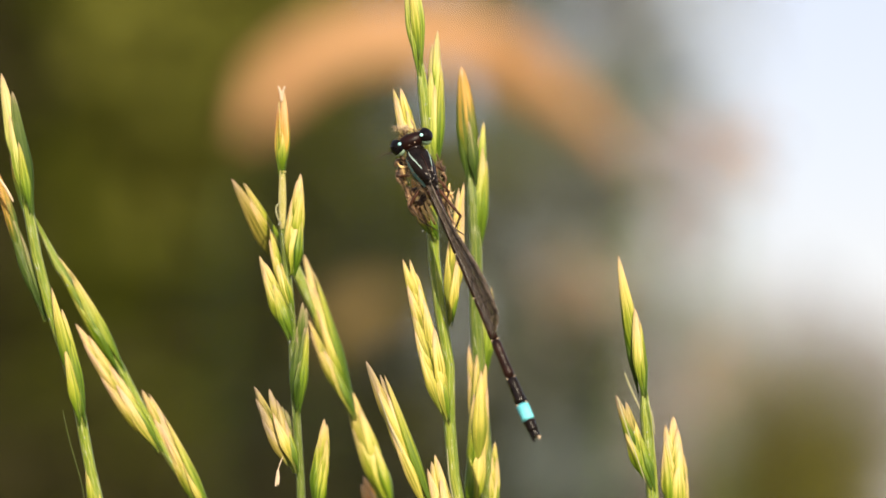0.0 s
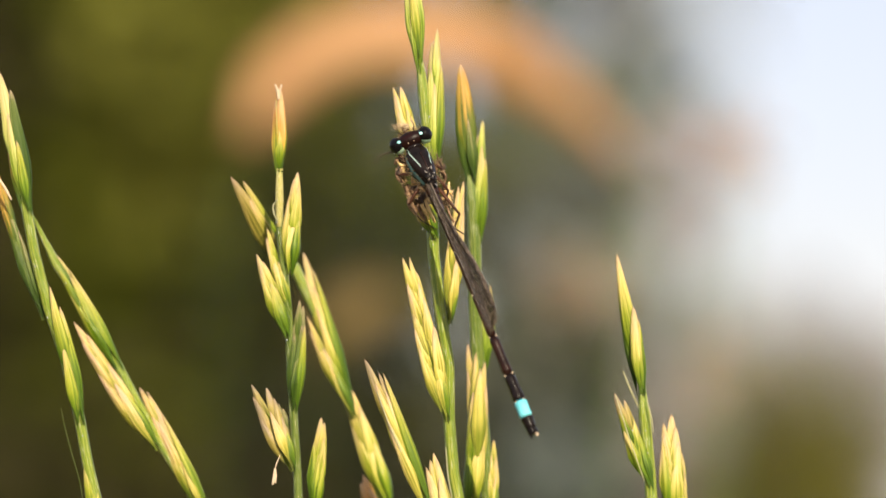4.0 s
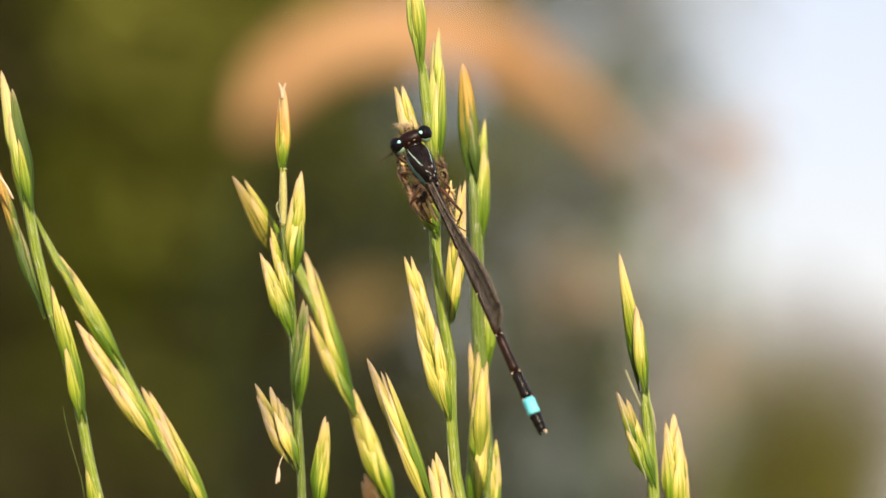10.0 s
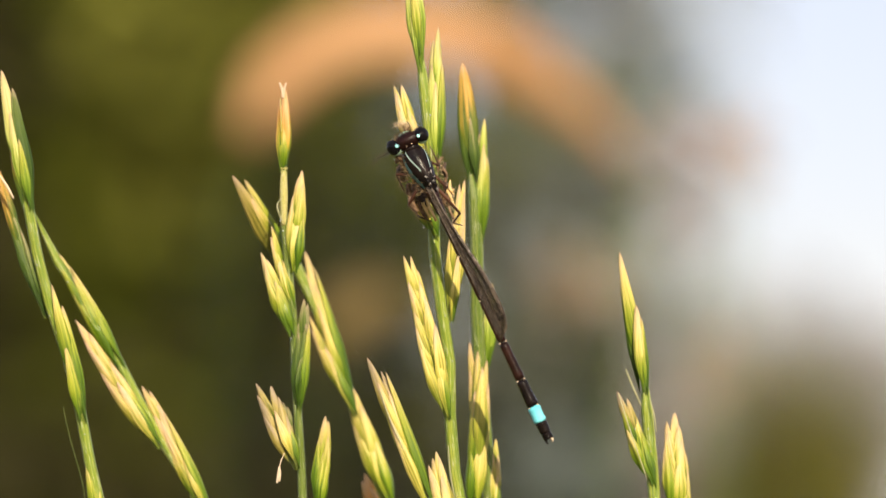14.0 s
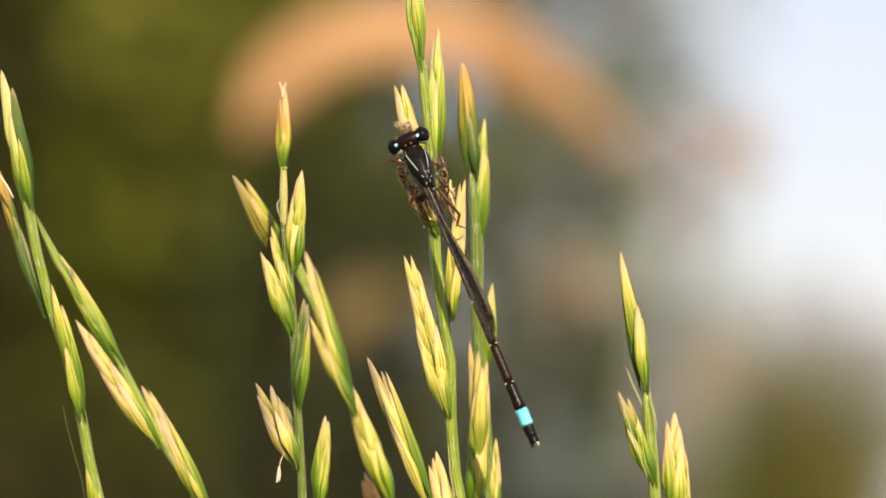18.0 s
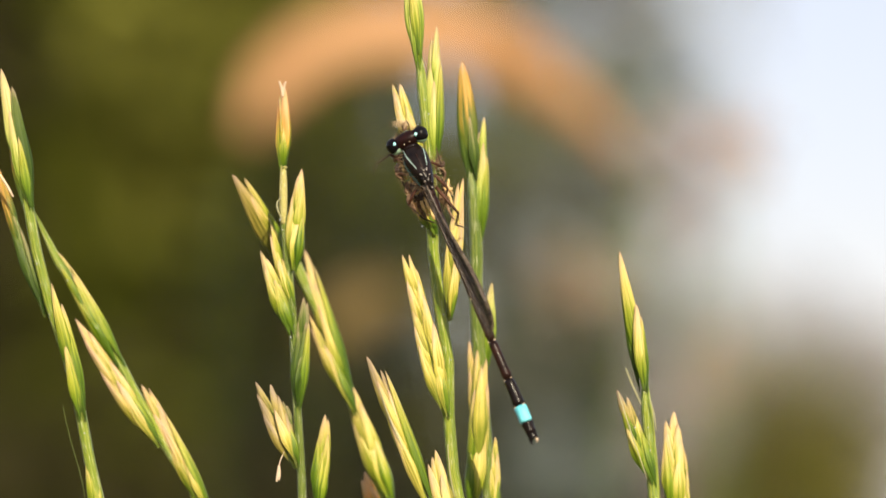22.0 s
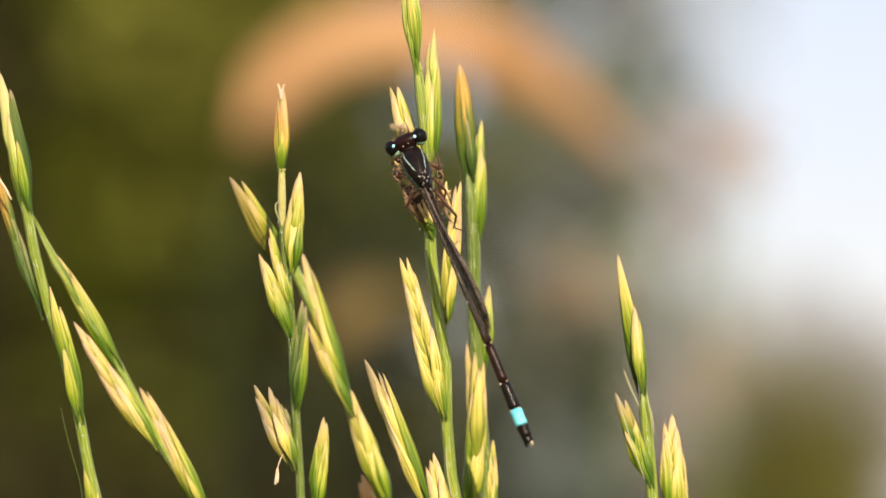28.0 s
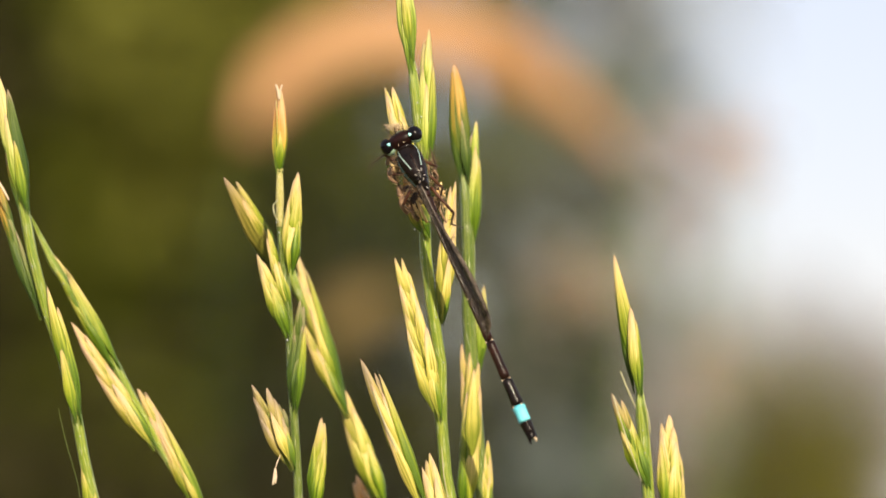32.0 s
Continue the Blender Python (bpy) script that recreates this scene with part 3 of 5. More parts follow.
# ---- grass heads ----
def floret_mesh(name, mat, seed, sharp):
    """One floret of unit length along z and unit width: a thin boat-shaped husk, keeled outside, open inside, with a drawn-out tip."""
    rng = random.Random(seed)
    rows, cols = 20, 11
    verts, faces = [], []
    lean = rng.uniform(-0.12, 0.12)
    wave = rng.uniform(0, 6)
    for skin in (0, 1):
        for i in range(rows):
            u = i / (rows - 1)
            r = (0.10 + 0.90 * math.sin(min(1, u / 0.45) * math.pi / 2) ** 1.4) if u < 0.45 else max(0.03, max(0.0, (1 - u) / 0.55) ** sharp)
            for j in range(cols):
                v = j / (cols - 1) * 2 - 1
                a = v * math.pi * 0.56
                ridge = 0.035 * math.cos(v * 14 + seed) * (1 - 0.4 * u)
                rr = 0.5 * r * (1 + ridge) - skin * 0.04 * (0.3 + 0.7 * r)
                edge = 1 + 0.05 * math.sin(9 * u + wave + 2 * v) * abs(v)
                x = rr * math.sin(a) * edge + lean * u * u + 0.02 * math.sin(5 * u + wave)
                y = -rr * 0.85 * math.cos(a) - 0.10 * rr * max(0.0, 1 - abs(v) * 3) + 0.16 * u * u
                verts.append((x, y, u - 0.02 * abs(v) * (1 - u)))
    n = rows * cols
    for i in range(rows - 1):
        for j in range(cols - 1):
            q = i * cols + j
            faces.append((q, q + 1, q + cols + 1, q + cols))
            faces.append((n + q, n + q + cols, n + q + cols + 1, n + q + 1))
        for j in (0, cols - 1):
            q = i * cols + j
            faces.append((q, q + cols, n + q + cols, n + q) if j == 0 else (q, n + q, n + q + cols, q + cols))
    for j in range(cols - 1):
        q = (rows - 1) * cols + j
        faces.append((q, q + 1, n + q + 1, n + q))
        faces.append((j, n + j, n + j + 1, j + 1))
    ob = mesh_object(name, verts, faces, mat)
    me = ob.data
    uv = me.uv_layers.new(name="UVMap")
    for loop in me.loops:
        k = loop.vertex_index % n
        uv.data[loop.index].uv = (k % cols / (cols - 1), k // cols / (rows - 1))
    bpy.data.objects.remove(ob)
    return me


CHAFF = {"green": GREEN_CHAFF, "gold": GOLD_CHAFF, "orange": ORANGE_CHAFF, "dark": DARK_CHAFF, "bud": BUD_CHAFF, "tan": TAN_CHAFF, "ripe": RIPE_CHAFF, "pale": PALE_CHAFF, "dry": DRY_CHAFF}
FLORETS = {kind: [floret_mesh("floret", mat, 3 * i + len(kind), full * (0.7 if kind == "bud" else 1.0)) for i, full in enumerate((0.60, 0.72, 0.54, 0.66))] for kind, mat in CHAFF.items()}
GRASS_RNG = random.Random(21)


def grass_head(root, line, radius, label, mat=None, slim=0.55):
    """A flowering grass: an Empty at its root on the ground and its stem up the given line, from the top down (plan mm)."""
    top = [plan(*p) for p in line]
    low = top[-1]
    foot = Vector((plan(root[0], 0, root[1]).x, plan(root[0], 0, root[1]).y, 0))
    t = thing("grass_head", foot, label, "grass", "grass heads")
    bend = low.lerp(foot, 0.5) + Vector(((low - top[-2]).normalized().x * 0.03, 0, 0))
    run = [p - foot for p in spline(top + [bend, foot + Vector((0, 0, -0.004))], 90)]
    span = sum((run[i + 1] - run[i]).length for i in range(90))
    stem = part("stem", tube(run, lambda u: radius * MM * min(1.0, 0.2 + 70 * u) * (slim + (1 - slim) * min(1.0, u * 2.2) + 0.5 * max(0, u - 0.5)), 14, 0.04), mat or STEM, t)
    tube_uv(stem, 14)
    return t


def node(t, at, radius, mat=None):
    c = plan(*at) - t.location
    v, f = ball((0, 0, 0), (radius, radius * 0.4, radius), 10, 6)
    v = [Vector((p.x, p.z, p.y)) + c for p in v]
    tube_uv(part("node", (v, f), mat or PALE_STEM, t), 10)


def thread(t, name, line, radius, mat, label=""):
    """A withered anther, awn or loose strip on a grass head, along plan points."""
    run = spline([plan(*p) - t.location for p in line], 14)
    ob = part(name, tube(run, lambda u: radius * MM * (0.55 + 0.45 * math.sin(math.pi * (0.1 + 0.8 * u))), 7), mat, t, label)
    tube_uv(ob, 7)


def spikelet(t, base, tip, width, kind="gold", count=6, spread=7.0, open_up=0.0, tip_kind=None, husk=0.6, shade=1, hand=1, bow=0.0, long=0.56, plump=1.0, glume="green", bracts=()):
    """A spikelet from base to tip (plan mm): an outer glume on its shade side (1: +x) and florets overlapping in two ranks.
    husk: the glume's share of the length; bow: sideways bend of the axis, in widths.
    bracts: single florets (kind, x, depth, foot, top, width, lean), x, depth and width in widths, foot and top in lengths."""
    rng = random.Random(round(base[0] * 100 + base[1] * 777 + base[2] * 10))
    a, b = plan(*base) - t.location, plan(*tip) - t.location
    along = b - a
    length = along.length
    along.normalize()
    back = PLAN.to_3x3() @ Vector((0, 1, 0))
    back = (back - along * back.dot(along)).normalized()
    side = back.cross(along).normalized()
    holder = Matrix.Translation(a) @ Matrix((side, back, along)).transposed().to_4x4()
    w = width * MM
    meshes = FLORETS[kind]
    s = new("spikelet", FLORETS[glume][rng.randrange(4)])
    s.parent = t
    s.matrix_basis = holder @ Matrix.Translation((shade * w * 0.17 * plump, -w * 0.04, -0.02 * length)) @ pose(0, 0, 0, 0, shade * (1.5 + 0.5 * open_up), shade * 38) @ \
        Matrix.Diagonal((w * 0.40 * plump, w * 0.34 * plump, length * husk, 1))
    undo = s.matrix_basis.inverted() @ holder
    reach = 1.06 - long

    def floret(pool, x, y, z, fat, run, lean, roll):
        ob = new("floret", pool[rng.randrange(4)])
        ob.parent = s
        ob.matrix_parent_inverse = s.matrix_basis.inverted()
        ob.matrix_basis = holder @ Matrix.Translation((x, y, z)) @ pose(0, 0, 0, rng.uniform(-2, 2), lean, roll) @ Matrix.Diagonal((fat, fat * 0.55, run, 1))

    for i in range(count):
        way = hand if i % 2 == 0 else -hand
        s_at = (i / max(1, count - 1)) ** 0.95
        z = length * max(0.0, reach * s_at + (rng.uniform(-0.025, 0.025) if 0 < i < count - 1 else 0))
        run = length * min(1.0, long + (1 - long) * s_at ** 0.85 + (rng.uniform(-0.03, 0.03) if i < count - 1 else 0)) - z
        fade = 1 - 0.8 * s_at
        turn = way * 0.4 * (spread * (0.35 + 0.65 * fade) + open_up * (0.4 + 0.6 * fade)) + rng.uniform(-1.5, 1.5)
        pool = FLORETS[tip_kind] if tip_kind and i >= count - 2 else meshes
        fat = w * plump * rng.uniform(0.42, 0.52) * (1 - 0.10 * s_at)
        x = way * w * (0.12 * fade + 0.03) + bow * w * math.sin(math.pi * min(1, z / length + 0.2))
        floret(pool, x * min(1, 0.35 + 4 * s_at), -w * 0.05 + w * 0.24 * s_at, z, fat, run, turn, way * rng.uniform(8, 34))
    for own, x, depth, foot, top, fat, lean in bracts:
        floret(FLORETS[own], x * w, depth * w, foot * length, fat * w, (top - foot) * length, lean, x * 60)
    # the inner side of the spikelet, closed by a slender green axis
    core = [Vector((0, w * 0.16, length * f)) for f in (-0.02, 0.12, 0.3, 0.5, 0.66)]
    v, f = tube(core, lambda u: w * (0.04 + 0.09 * math.sin(math.pi * (0.1 + 0.85 * u))), 8)
    tube_uv(part("axis", ([undo @ p for p in v], f), STEM, s), 8)
    return s


def droplet(t, at, radius):
    """A clear bead of dew or sap on a stem."""
    c = plan(*at) - t.location
    v, f = ball((0, 0, 0), (radius, radius, radius * 1.2), 8, 6)
    part("droplet", ([p + c for p in v], f), DEW, t, "clear bright bead of dew")


def anther_tuft(t, at, reach, count, rng, fluff=9):
    """Withered anthers hanging on a grass head round a plan place, mm: limp sacs, a few of them golden, and some fluff."""
    for i in range(count):
        x, z, d = (c + max(-1.1, min(1.1, rng.gauss(0, 0.5))) * r for c, r in zip(at, reach))
        a, size = rng.gauss(-1.7, 0.6), rng.uniform(0.3, 0.75)
        dx, dz = size * math.cos(a), size * math.sin(a)
        line = [(x - dx, z - dz, d), (x + dz * 0.35, z - dx * 0.35, d - 0.2), (x + dx, z + dz, d + rng.uniform(-0.3, 0.3))]
        fat = rng.uniform(0.12, 0.32)
        knots = rng.uniform(3, 7)
        run = spline([plan(*p) - t.location for p in line], 12)
        mat = (WITHERED, WITHERED, WITHERED, GOLD_ANTHER, LEG)[rng.randrange(5)]
        part("anther", tube(run, lambda u: fat * MM * (0.25 + 0.75 * math.sin(math.pi * (0.06 + 0.88 * u))) * (1 + 0.22 * math.sin(knots * 3 * u)), 8), mat, t)
    shapes = []
    for i in range(count * fluff):
        x, z, d = (c + max(-1.1, min(1.1, rng.gauss(0, 0.5))) * r for c, r in zip(at, reach))
        a, size = rng.uniform(0, 6.28), rng.uniform(0.12, 0.32)
        dx, dz = size * math.cos(a), size * math.sin(a)
        shapes.append(tube([plan(*p) - t.location for p in ((x - dx, z - dz, d), (x + dz * 0.3, z - dx * 0.3, d - 0.2), (x + dx, z + dz, d + rng.uniform(-0.3, 0.3)))], 0.013 * MM * rng.uniform(0.6, 1.4), 4))
    part("fluff", joined(*shapes), FLUFF, t, "brown fluff of withered anthers")["kind"] = "stuff"


c_head = grass_head((2.5, 0.0), ((-2.27, 20.58, 0.0), (-2.05, 18.42, 0.0), (-1.73, 15.72, 0.0), (-1.19, 11.4, 0.0), (-0.86, 6.0, 0.0), (-0.76, 1.13, 0.0), (-0.32, -4.27, 0.0), (0.49, -8.05, 0.0), (0.81, -11.83, 0.0), (0.81, -15.61, 0.0), (0.86, -19.39, 0.0), (1.51, -22.63, 0.0), (2.05, -24.79, 0.0)), 0.64,
    "ripening ryegrass head with spread golden spikelets, bearing a damselfly", slim=0.88)
spikelet(c_head, (-1.92, 16.9, -0.6), (-3.13, 28.2, -0.6), 1.85, "pale", 0, husk=0.72, shade=-1, plump=0.9, glume="pale", bracts=(("pale", 0.12, 0.0, 0.10, 1.0, 0.80, 0.5), ("pale", -0.14, 0.04, 0.08, 0.95, 0.72, -0.5), ("gold", 0.03, -0.12, 0.14, 0.85, 0.5, 0), ("pale", 0.0, 0.08, 0.0, 0.7, 0.52, 0)))
spikelet(c_head, (-0.65, 8.42, -0.3), (-0.49, 21.21, -0.3), 2.0, "pale", 5, husk=0.75, long=0.6, spread=2, plump=1.35)
spikelet(c_head, (-1.73, 5.98, -0.8), (-4.2, 15.67, -1.2), 2.8, "ripe", 10, plump=0.92, long=0.55, spread=8)
spikelet(c_head, (0.76, -6.85, -0.4), (2.0, 6.64, -0.4), 2.6, "ripe", 9, plump=0.75, long=0.5, husk=0.5, spread=7)
spikelet(c_head, (0.43, -16.01, -0.9), (-3.23, -0.59, -0.9), 2.9, "ripe", 20, plump=0.82, long=0.36, husk=0.4, spread=10, open_up=2)
spikelet(c_head, (-0.65, 1.13, -1.0), (-2.64, 7.05, -1.5), 2.27, "orange", 6, spread=10, open_up=5)
thread(c_head, "anther", ((-2.68, 5.53, -2.6), (-2.9, 4.45, -3.0), (-2.36, 3.49, -2.8)), 0.321, WITHERED, "brown withered anther")
thread(c_head, "anther", ((-2.04, 5.31, -2.8), (-1.72, 4.13, -3.0), (-1.07, 2.95, -2.6)), 0.17, GOLD_ANTHER, "orange withered anther")
thread(c_head, "anther", ((-2.26, 4.63, -2.4), (-1.88, 3.55, -2.6), (-1.39, 2.8, -2.2)), 0.193, WITHERED, "orange withered anther")
thread(c_head, "anther", ((-1.5, 4.77, -2.9), (-1.07, 3.7, -3.0), (-0.54, 2.63, -2.6)), 0.178, GOLD_ANTHER, "golden withered anther")
thread(c_head, "anther", ((0.22, 5.97, -1.8), (0.75, 5.1, -2.2), (1.18, 4.03, -2.0)), 0.149, GOLD_ANTHER, "orange withered anther")
thread(c_head, "anther", ((0.0, 7.69, -1.6), (0.48, 7.04, -2.0), (0.32, 6.29, -1.8)), 0.119, WITHERED, "brown withered anther")
thread(c_head, "anther", ((0.59, 4.25, -1.8), (0.86, 3.39, -2.0), (1.29, 2.64, -1.8)), 0.119, WITHERED, "orange withered anther")
droplet(c_head, (-1.73, 2.0, -0.6), 0.0972)
droplet(c_head, (-0.97, -0.7, -0.6), 0.0843)
droplet(c_head, (-1.08, -1.67, -0.6), 0.0713)
droplet(c_head, (-0.7, 0.49, -0.6), 0.0648)
droplet(c_head, (0.32, -6.42, -0.6), 0.0778)
droplet(c_head, (1.02, -10.73, -0.6), 0.0713)
droplet(c_head, (0.59, -13.43, -0.6), 0.0648)
droplet(c_head, (-1.46, 14.08, -0.6), 0.0713)
droplet(c_head, (-1.08, 12.73, -0.6), 0.0843)
droplet(c_head, (-1.51, 17.31, -0.6), 0.0648)
anther_tuft(c_head, (-3.5, 7.7, -2.8), (0.45, 1.2, 0.4), 20, GRASS_RNG)
anther_tuft(c_head, (-2.4, 5.4, -2.6), (0.6, 0.8, 0.5), 20, GRASS_RNG)
anther_tuft(c_head, (-1.6, 4.5, -2.3), (0.5, 0.7, 0.6), 14, GRASS_RNG, 7)
anther_tuft(c_head, (0.75, 4.9, -1.8), (0.45, 1.2, 0.5), 12, GRASS_RNG)
anther_tuft(c_head, (-3.6, 11.7, -2.2), (0.95, 0.32, 0.4), 1, GRASS_RNG, 170)
anther_tuft(c_head, (0.0, 7.6, -1.4), (0.35, 1.2, 0.5), 2, GRASS_RNG, 20)

e_head = grass_head((5.3, 7.0), ((2.64, 9.95, 7.0), (3.02, 6.65, 7.0), (3.41, 1.15, 7.0), (3.35, -4.34, 7.0), (3.52, -8.74, 7.0), (3.9, -14.23, 7.0), (4.4, -19.73, 7.0), (4.62, -24.68, 7.0)), 0.68,
    "green ryegrass head with orange-tipped spikelets", DARK_STEM, slim=0.95)
spikelet(e_head, (2.96, 6.75, 6.5), (1.81, 18.06, 6.5), 2.0, "bud", 0, husk=0.58, shade=1, plump=1.4, glume="dark", bracts=(("bud", 0.03, 0.05, 0.05, 1.0, 1.04, 0), ("dark", -0.20, 0.02, 0.0, 0.80, 0.55, 0), ("dark", 0.2, -0.14, 0.0, 0.52, 0.5, 0)))
spikelet(e_head, (3.52, 0.88, 6.8), (4.05, 12.69, 6.8), 2.0, "pale", 4, husk=0.7, hand=-1, long=0.66, spread=3, plump=1.35)
spikelet(e_head, (4.2, -12.06, 7.8), (5.0, -3.4, 7.8), 1.8, "pale", 0, husk=0.8, plump=0.9, bracts=(("pale", 0.0, 0.0, 0.0, 1.0, 0.9, 0), ("pale", -0.15, -0.12, 0.02, 0.92, 0.5, 0)))
spikelet(e_head, (3.62, -19.7, 6.4), (2.8, -9.05, 6.4), 1.84, "tan", 4, spread=3)
spikelet(e_head, (3.18, -25.41, 5.5), (3.94, -9.91, 5.5), 2.9, "gold", 6, husk=0.5, shade=-1, long=0.62, spread=4, bracts=(("ripe", 0.05, -0.1, 0.3, 0.9, 0.55, 0),))
spikelet(e_head, (5.16, -26.57, 6.5), (5.1, -18.44, 6.5), 1.73, "gold", 5, spread=4)

s_head = grass_head((-13.0, 3.0), ((-15.35, 8.76, 3.0), (-15.35, 6.04, 3.0), (-15.35, 2.23, 3.0), (-14.97, -1.03, 3.0), (-14.53, -5.39, 3.0), (-14.31, -9.74, 3.0), (-14.04, -15.18, 3.0), (-13.77, -19.54, 3.0), (-13.5, -24.43, 3.0)), 0.51,
    "ryegrass head with a slim orange topmost spikelet", DARK_STEM, slim=0.80)
node(s_head, (-15.34, 7.72, 2.8), 0.41, CREAM_STEM)
spikelet(s_head, (-15.34, 7.5, 2.7), (-15.42, 15.7, 2.7), 1.35, "orange", 0, husk=0.5, plump=0.95, bracts=(("orange", 0.10, 0.0, 0.0, 0.97, 0.95, 0), ("orange", -0.24, -0.10, 0.0, 0.84, 0.6, 0), ("green", 0.0, -0.16, 0.0, 0.5, 0.7, 0)))
spikelet(s_head, (-14.56, -2.12, 2.2), (-13.63, 7.55, 2.2), 2.2, "gold", 5, spread=4, plump=1.3, long=0.62)
spikelet(s_head, (-14.58, -5.66, 2.8), (-16.7, 2.12, 2.8), 1.6, "gold", 3, spread=3, plump=1.3, long=0.7)
spikelet(s_head, (-14.77, -8.36, 2.0), (-17.26, -0.27, 2.0), 2.0, "gold", 4, long=0.66, spread=3, plump=1.3)
spikelet(s_head, (-14.07, -15.27, 2.4), (-13.26, -4.84, 2.4), 2.59, "dark", 6, husk=0.8, spread=3)
spikelet(s_head, (-14.17, -21.12, 2.0), (-17.6, -12.75, 2.0), 3.0, "dry", 6, long=0.6, spread=11, open_up=13, plump=0.85, bracts=(("ripe", 0.05, -0.2, 0.1, 0.66, 0.34, 2),))
spikelet(s_head, (-13.95, -20.11, 3.5), (-15.31, -14.77, 3.5), 1.62, "dark", 4, spread=4)
spikelet(s_head, (-12.2, -25.28, 3.5), (-11.2, -16.15, 3.5), 2.4, "green", 6, tip_kind="gold", long=0.62, spread=5)
thread(s_head, "bare_axis", ((-15.34, 7.67, 2.8), (-15.34, 5.49, 2.7), (-15.34, 2.23, 2.8)), 0.401, CREAM_STEM, "pale bare length of stem")
thread(s_head, "filament", ((-15.2, -19.6, 1.4), (-15.5, -20.3, 0.9), (-15.7, -21.0, 0.5)), 0.05, JOINT, "thin pale filament")
thread(s_head, "anther", ((-15.68, -20.9, 0.5), (-15.76, -21.6, 0.4), (-15.9, -22.45, 0.5)), 0.14, JOINT, "pale withered anther")
thread(s_head, "anther", ((-15.66, -20.9, 0.5), (-15.62, -21.6, 0.4), (-15.66, -22.3, 0.5)), 0.12, JOINT, "pale withered anther")
thread(s_head, "strip", ((-15.48, 4.83, 2.2), (-15.91, 4.29, 2.0), (-15.79, 3.42, 1.9), (-15.42, 2.66, 2.2)), 0.077, PALE_STEM, "curled papery strip")
thread(s_head, "strip", ((-15.63, 14.43, 1.8), (-15.56, 13.07, 1.6), (-15.52, 11.18, 1.8)), 0.05, CREAM_STEM, "frayed husk edge")
thread(s_head, "awn", ((-15.42, 14.5, 2.5), (-15.5, 15.3, 2.3), (-15.72, 15.95, 2.1)), 0.13, JOINT)
thread(s_head, "awn", ((-15.36, 14.5, 2.5), (-15.3, 15.3, 2.3), (-15.08, 15.9, 2.1)), 0.13, JOINT)
droplet(s_head, (-15.65, 2.66, 2.4), 0.0778)
droplet(s_head, (-15.38, 1.68, 2.4), 0.0648)
droplet(s_head, (-14.62, -8.64, 2.4), 0.0713)
droplet(s_head, (-14.4, -6.47, 2.4), 0.0648)

q_head = grass_head((-1.3, 12.0), ((-17.02, 2.56, 12.0), (-14.69, -1.06, 12.0), (-12.68, -4.95, 12.0), (-11.07, -8.84, 12.0), (-9.4, -13.29, 12.0), (-7.73, -18.3, 12.0), (-6.23, -22.75, 12.0), (-5.23, -25.53, 12.0)), 0.65,
    "soft green ryegrass head leaning over behind the others", slim=0.85)
spikelet(q_head, (-14.85, -2.2, 10.0), (-20.15, 7.25, 6.0), 1.95, "tan", 0, husk=0.8, plump=1.1, bracts=(("dry", -0.10, 0, 0.0, 1.0, 1.0, 0), ("green", 0.22, 0.1, 0.0, 0.9, 0.7, 1), ("tan", 0.05, -0.1, 0.2, 0.8, 0.7, 0)))
spikelet(q_head, (-9.0, -15.06, 11.5), (-13.67, -0.28, 11.5), 2.2, "gold", 4, husk=0.9, hand=-1, long=0.62, spread=2, plump=1.3)
spikelet(q_head, (-8.65, -16.31, 10.8), (-13.26, -6.6, 10.8), 1.7, "tan", 3, spread=2, plump=1.3, long=0.66)
spikelet(q_head, (-5.22, -25.19, 11.0), (-8.99, -13.71, 11.0), 3.0, "gold", 5, tip_kind="tan", plump=1.15, long=0.68, spread=4)
spikelet(q_head, (-5.2, -28.73, 10.0), (-7.86, -22.09, 10.0), 2.59, "orange", 5, spread=5)

a_head = grass_head((-30.9, 2.0), ((-40.61, 9.83, 2.0), (-40.06, 5.48, 2.0), (-39.3, 1.14, 2.0), (-38.54, -2.66, 2.0), (-37.4, -6.46, 2.0), (-35.94, -10.8, 2.0), (-34.8, -15.69, 2.0), (-34.31, -18.95, 2.0), (-33.44, -22.2, 2.0), (-32.79, -24.92, 2.0)), 0.65,
    "tall yellow-green ryegrass head with close-set spikelets", slim=0.80)
spikelet(a_head, (-39.7, 3.74, 1.5), (-42.18, 17.19, 1.5), 2.0, "gold", 0, husk=0.7, plump=1.2, bracts=(("pale", -0.05, 0.02, 0.22, 1.0, 0.86, 0), ("dark", 0.22, 0.03, 0.0, 0.86, 0.78, 0), ("pale", -0.08, -0.12, 0.08, 0.70, 0.6, 0), ("bud", -0.28, -0.04, 0.03, 0.60, 0.42, 0), ("green", 0.12, -0.2, 0.0, 0.5, 0.5, 0)))
spikelet(a_head, (-38.38, -6.47, 2.6), (-43.06, 7.67, 2.6), 2.05, "dark", 5, spread=3, tip_kind="bud", glume="dark")
spikelet(a_head, (-34.51, -16.47, 1.2), (-37.3, -3.4, 1.2), 1.8, "gold", 0, husk=0.6, plump=1.0, bracts=(("gold", -0.08, 0.0, 0.25, 1.0, 0.76, 0), ("green", 0.16, 0.05, 0.0, 0.84, 0.8, 0), ("green", -0.10, -0.12, 0.0, 0.56, 0.62, 0), ("gold", 0.02, -0.2, 0.05, 0.45, 0.4, 0)))
spikelet(a_head, (-32.66, -28.15, 1.7), (-34.39, -17.3, 1.7), 2.16, "green", 5, spread=2)
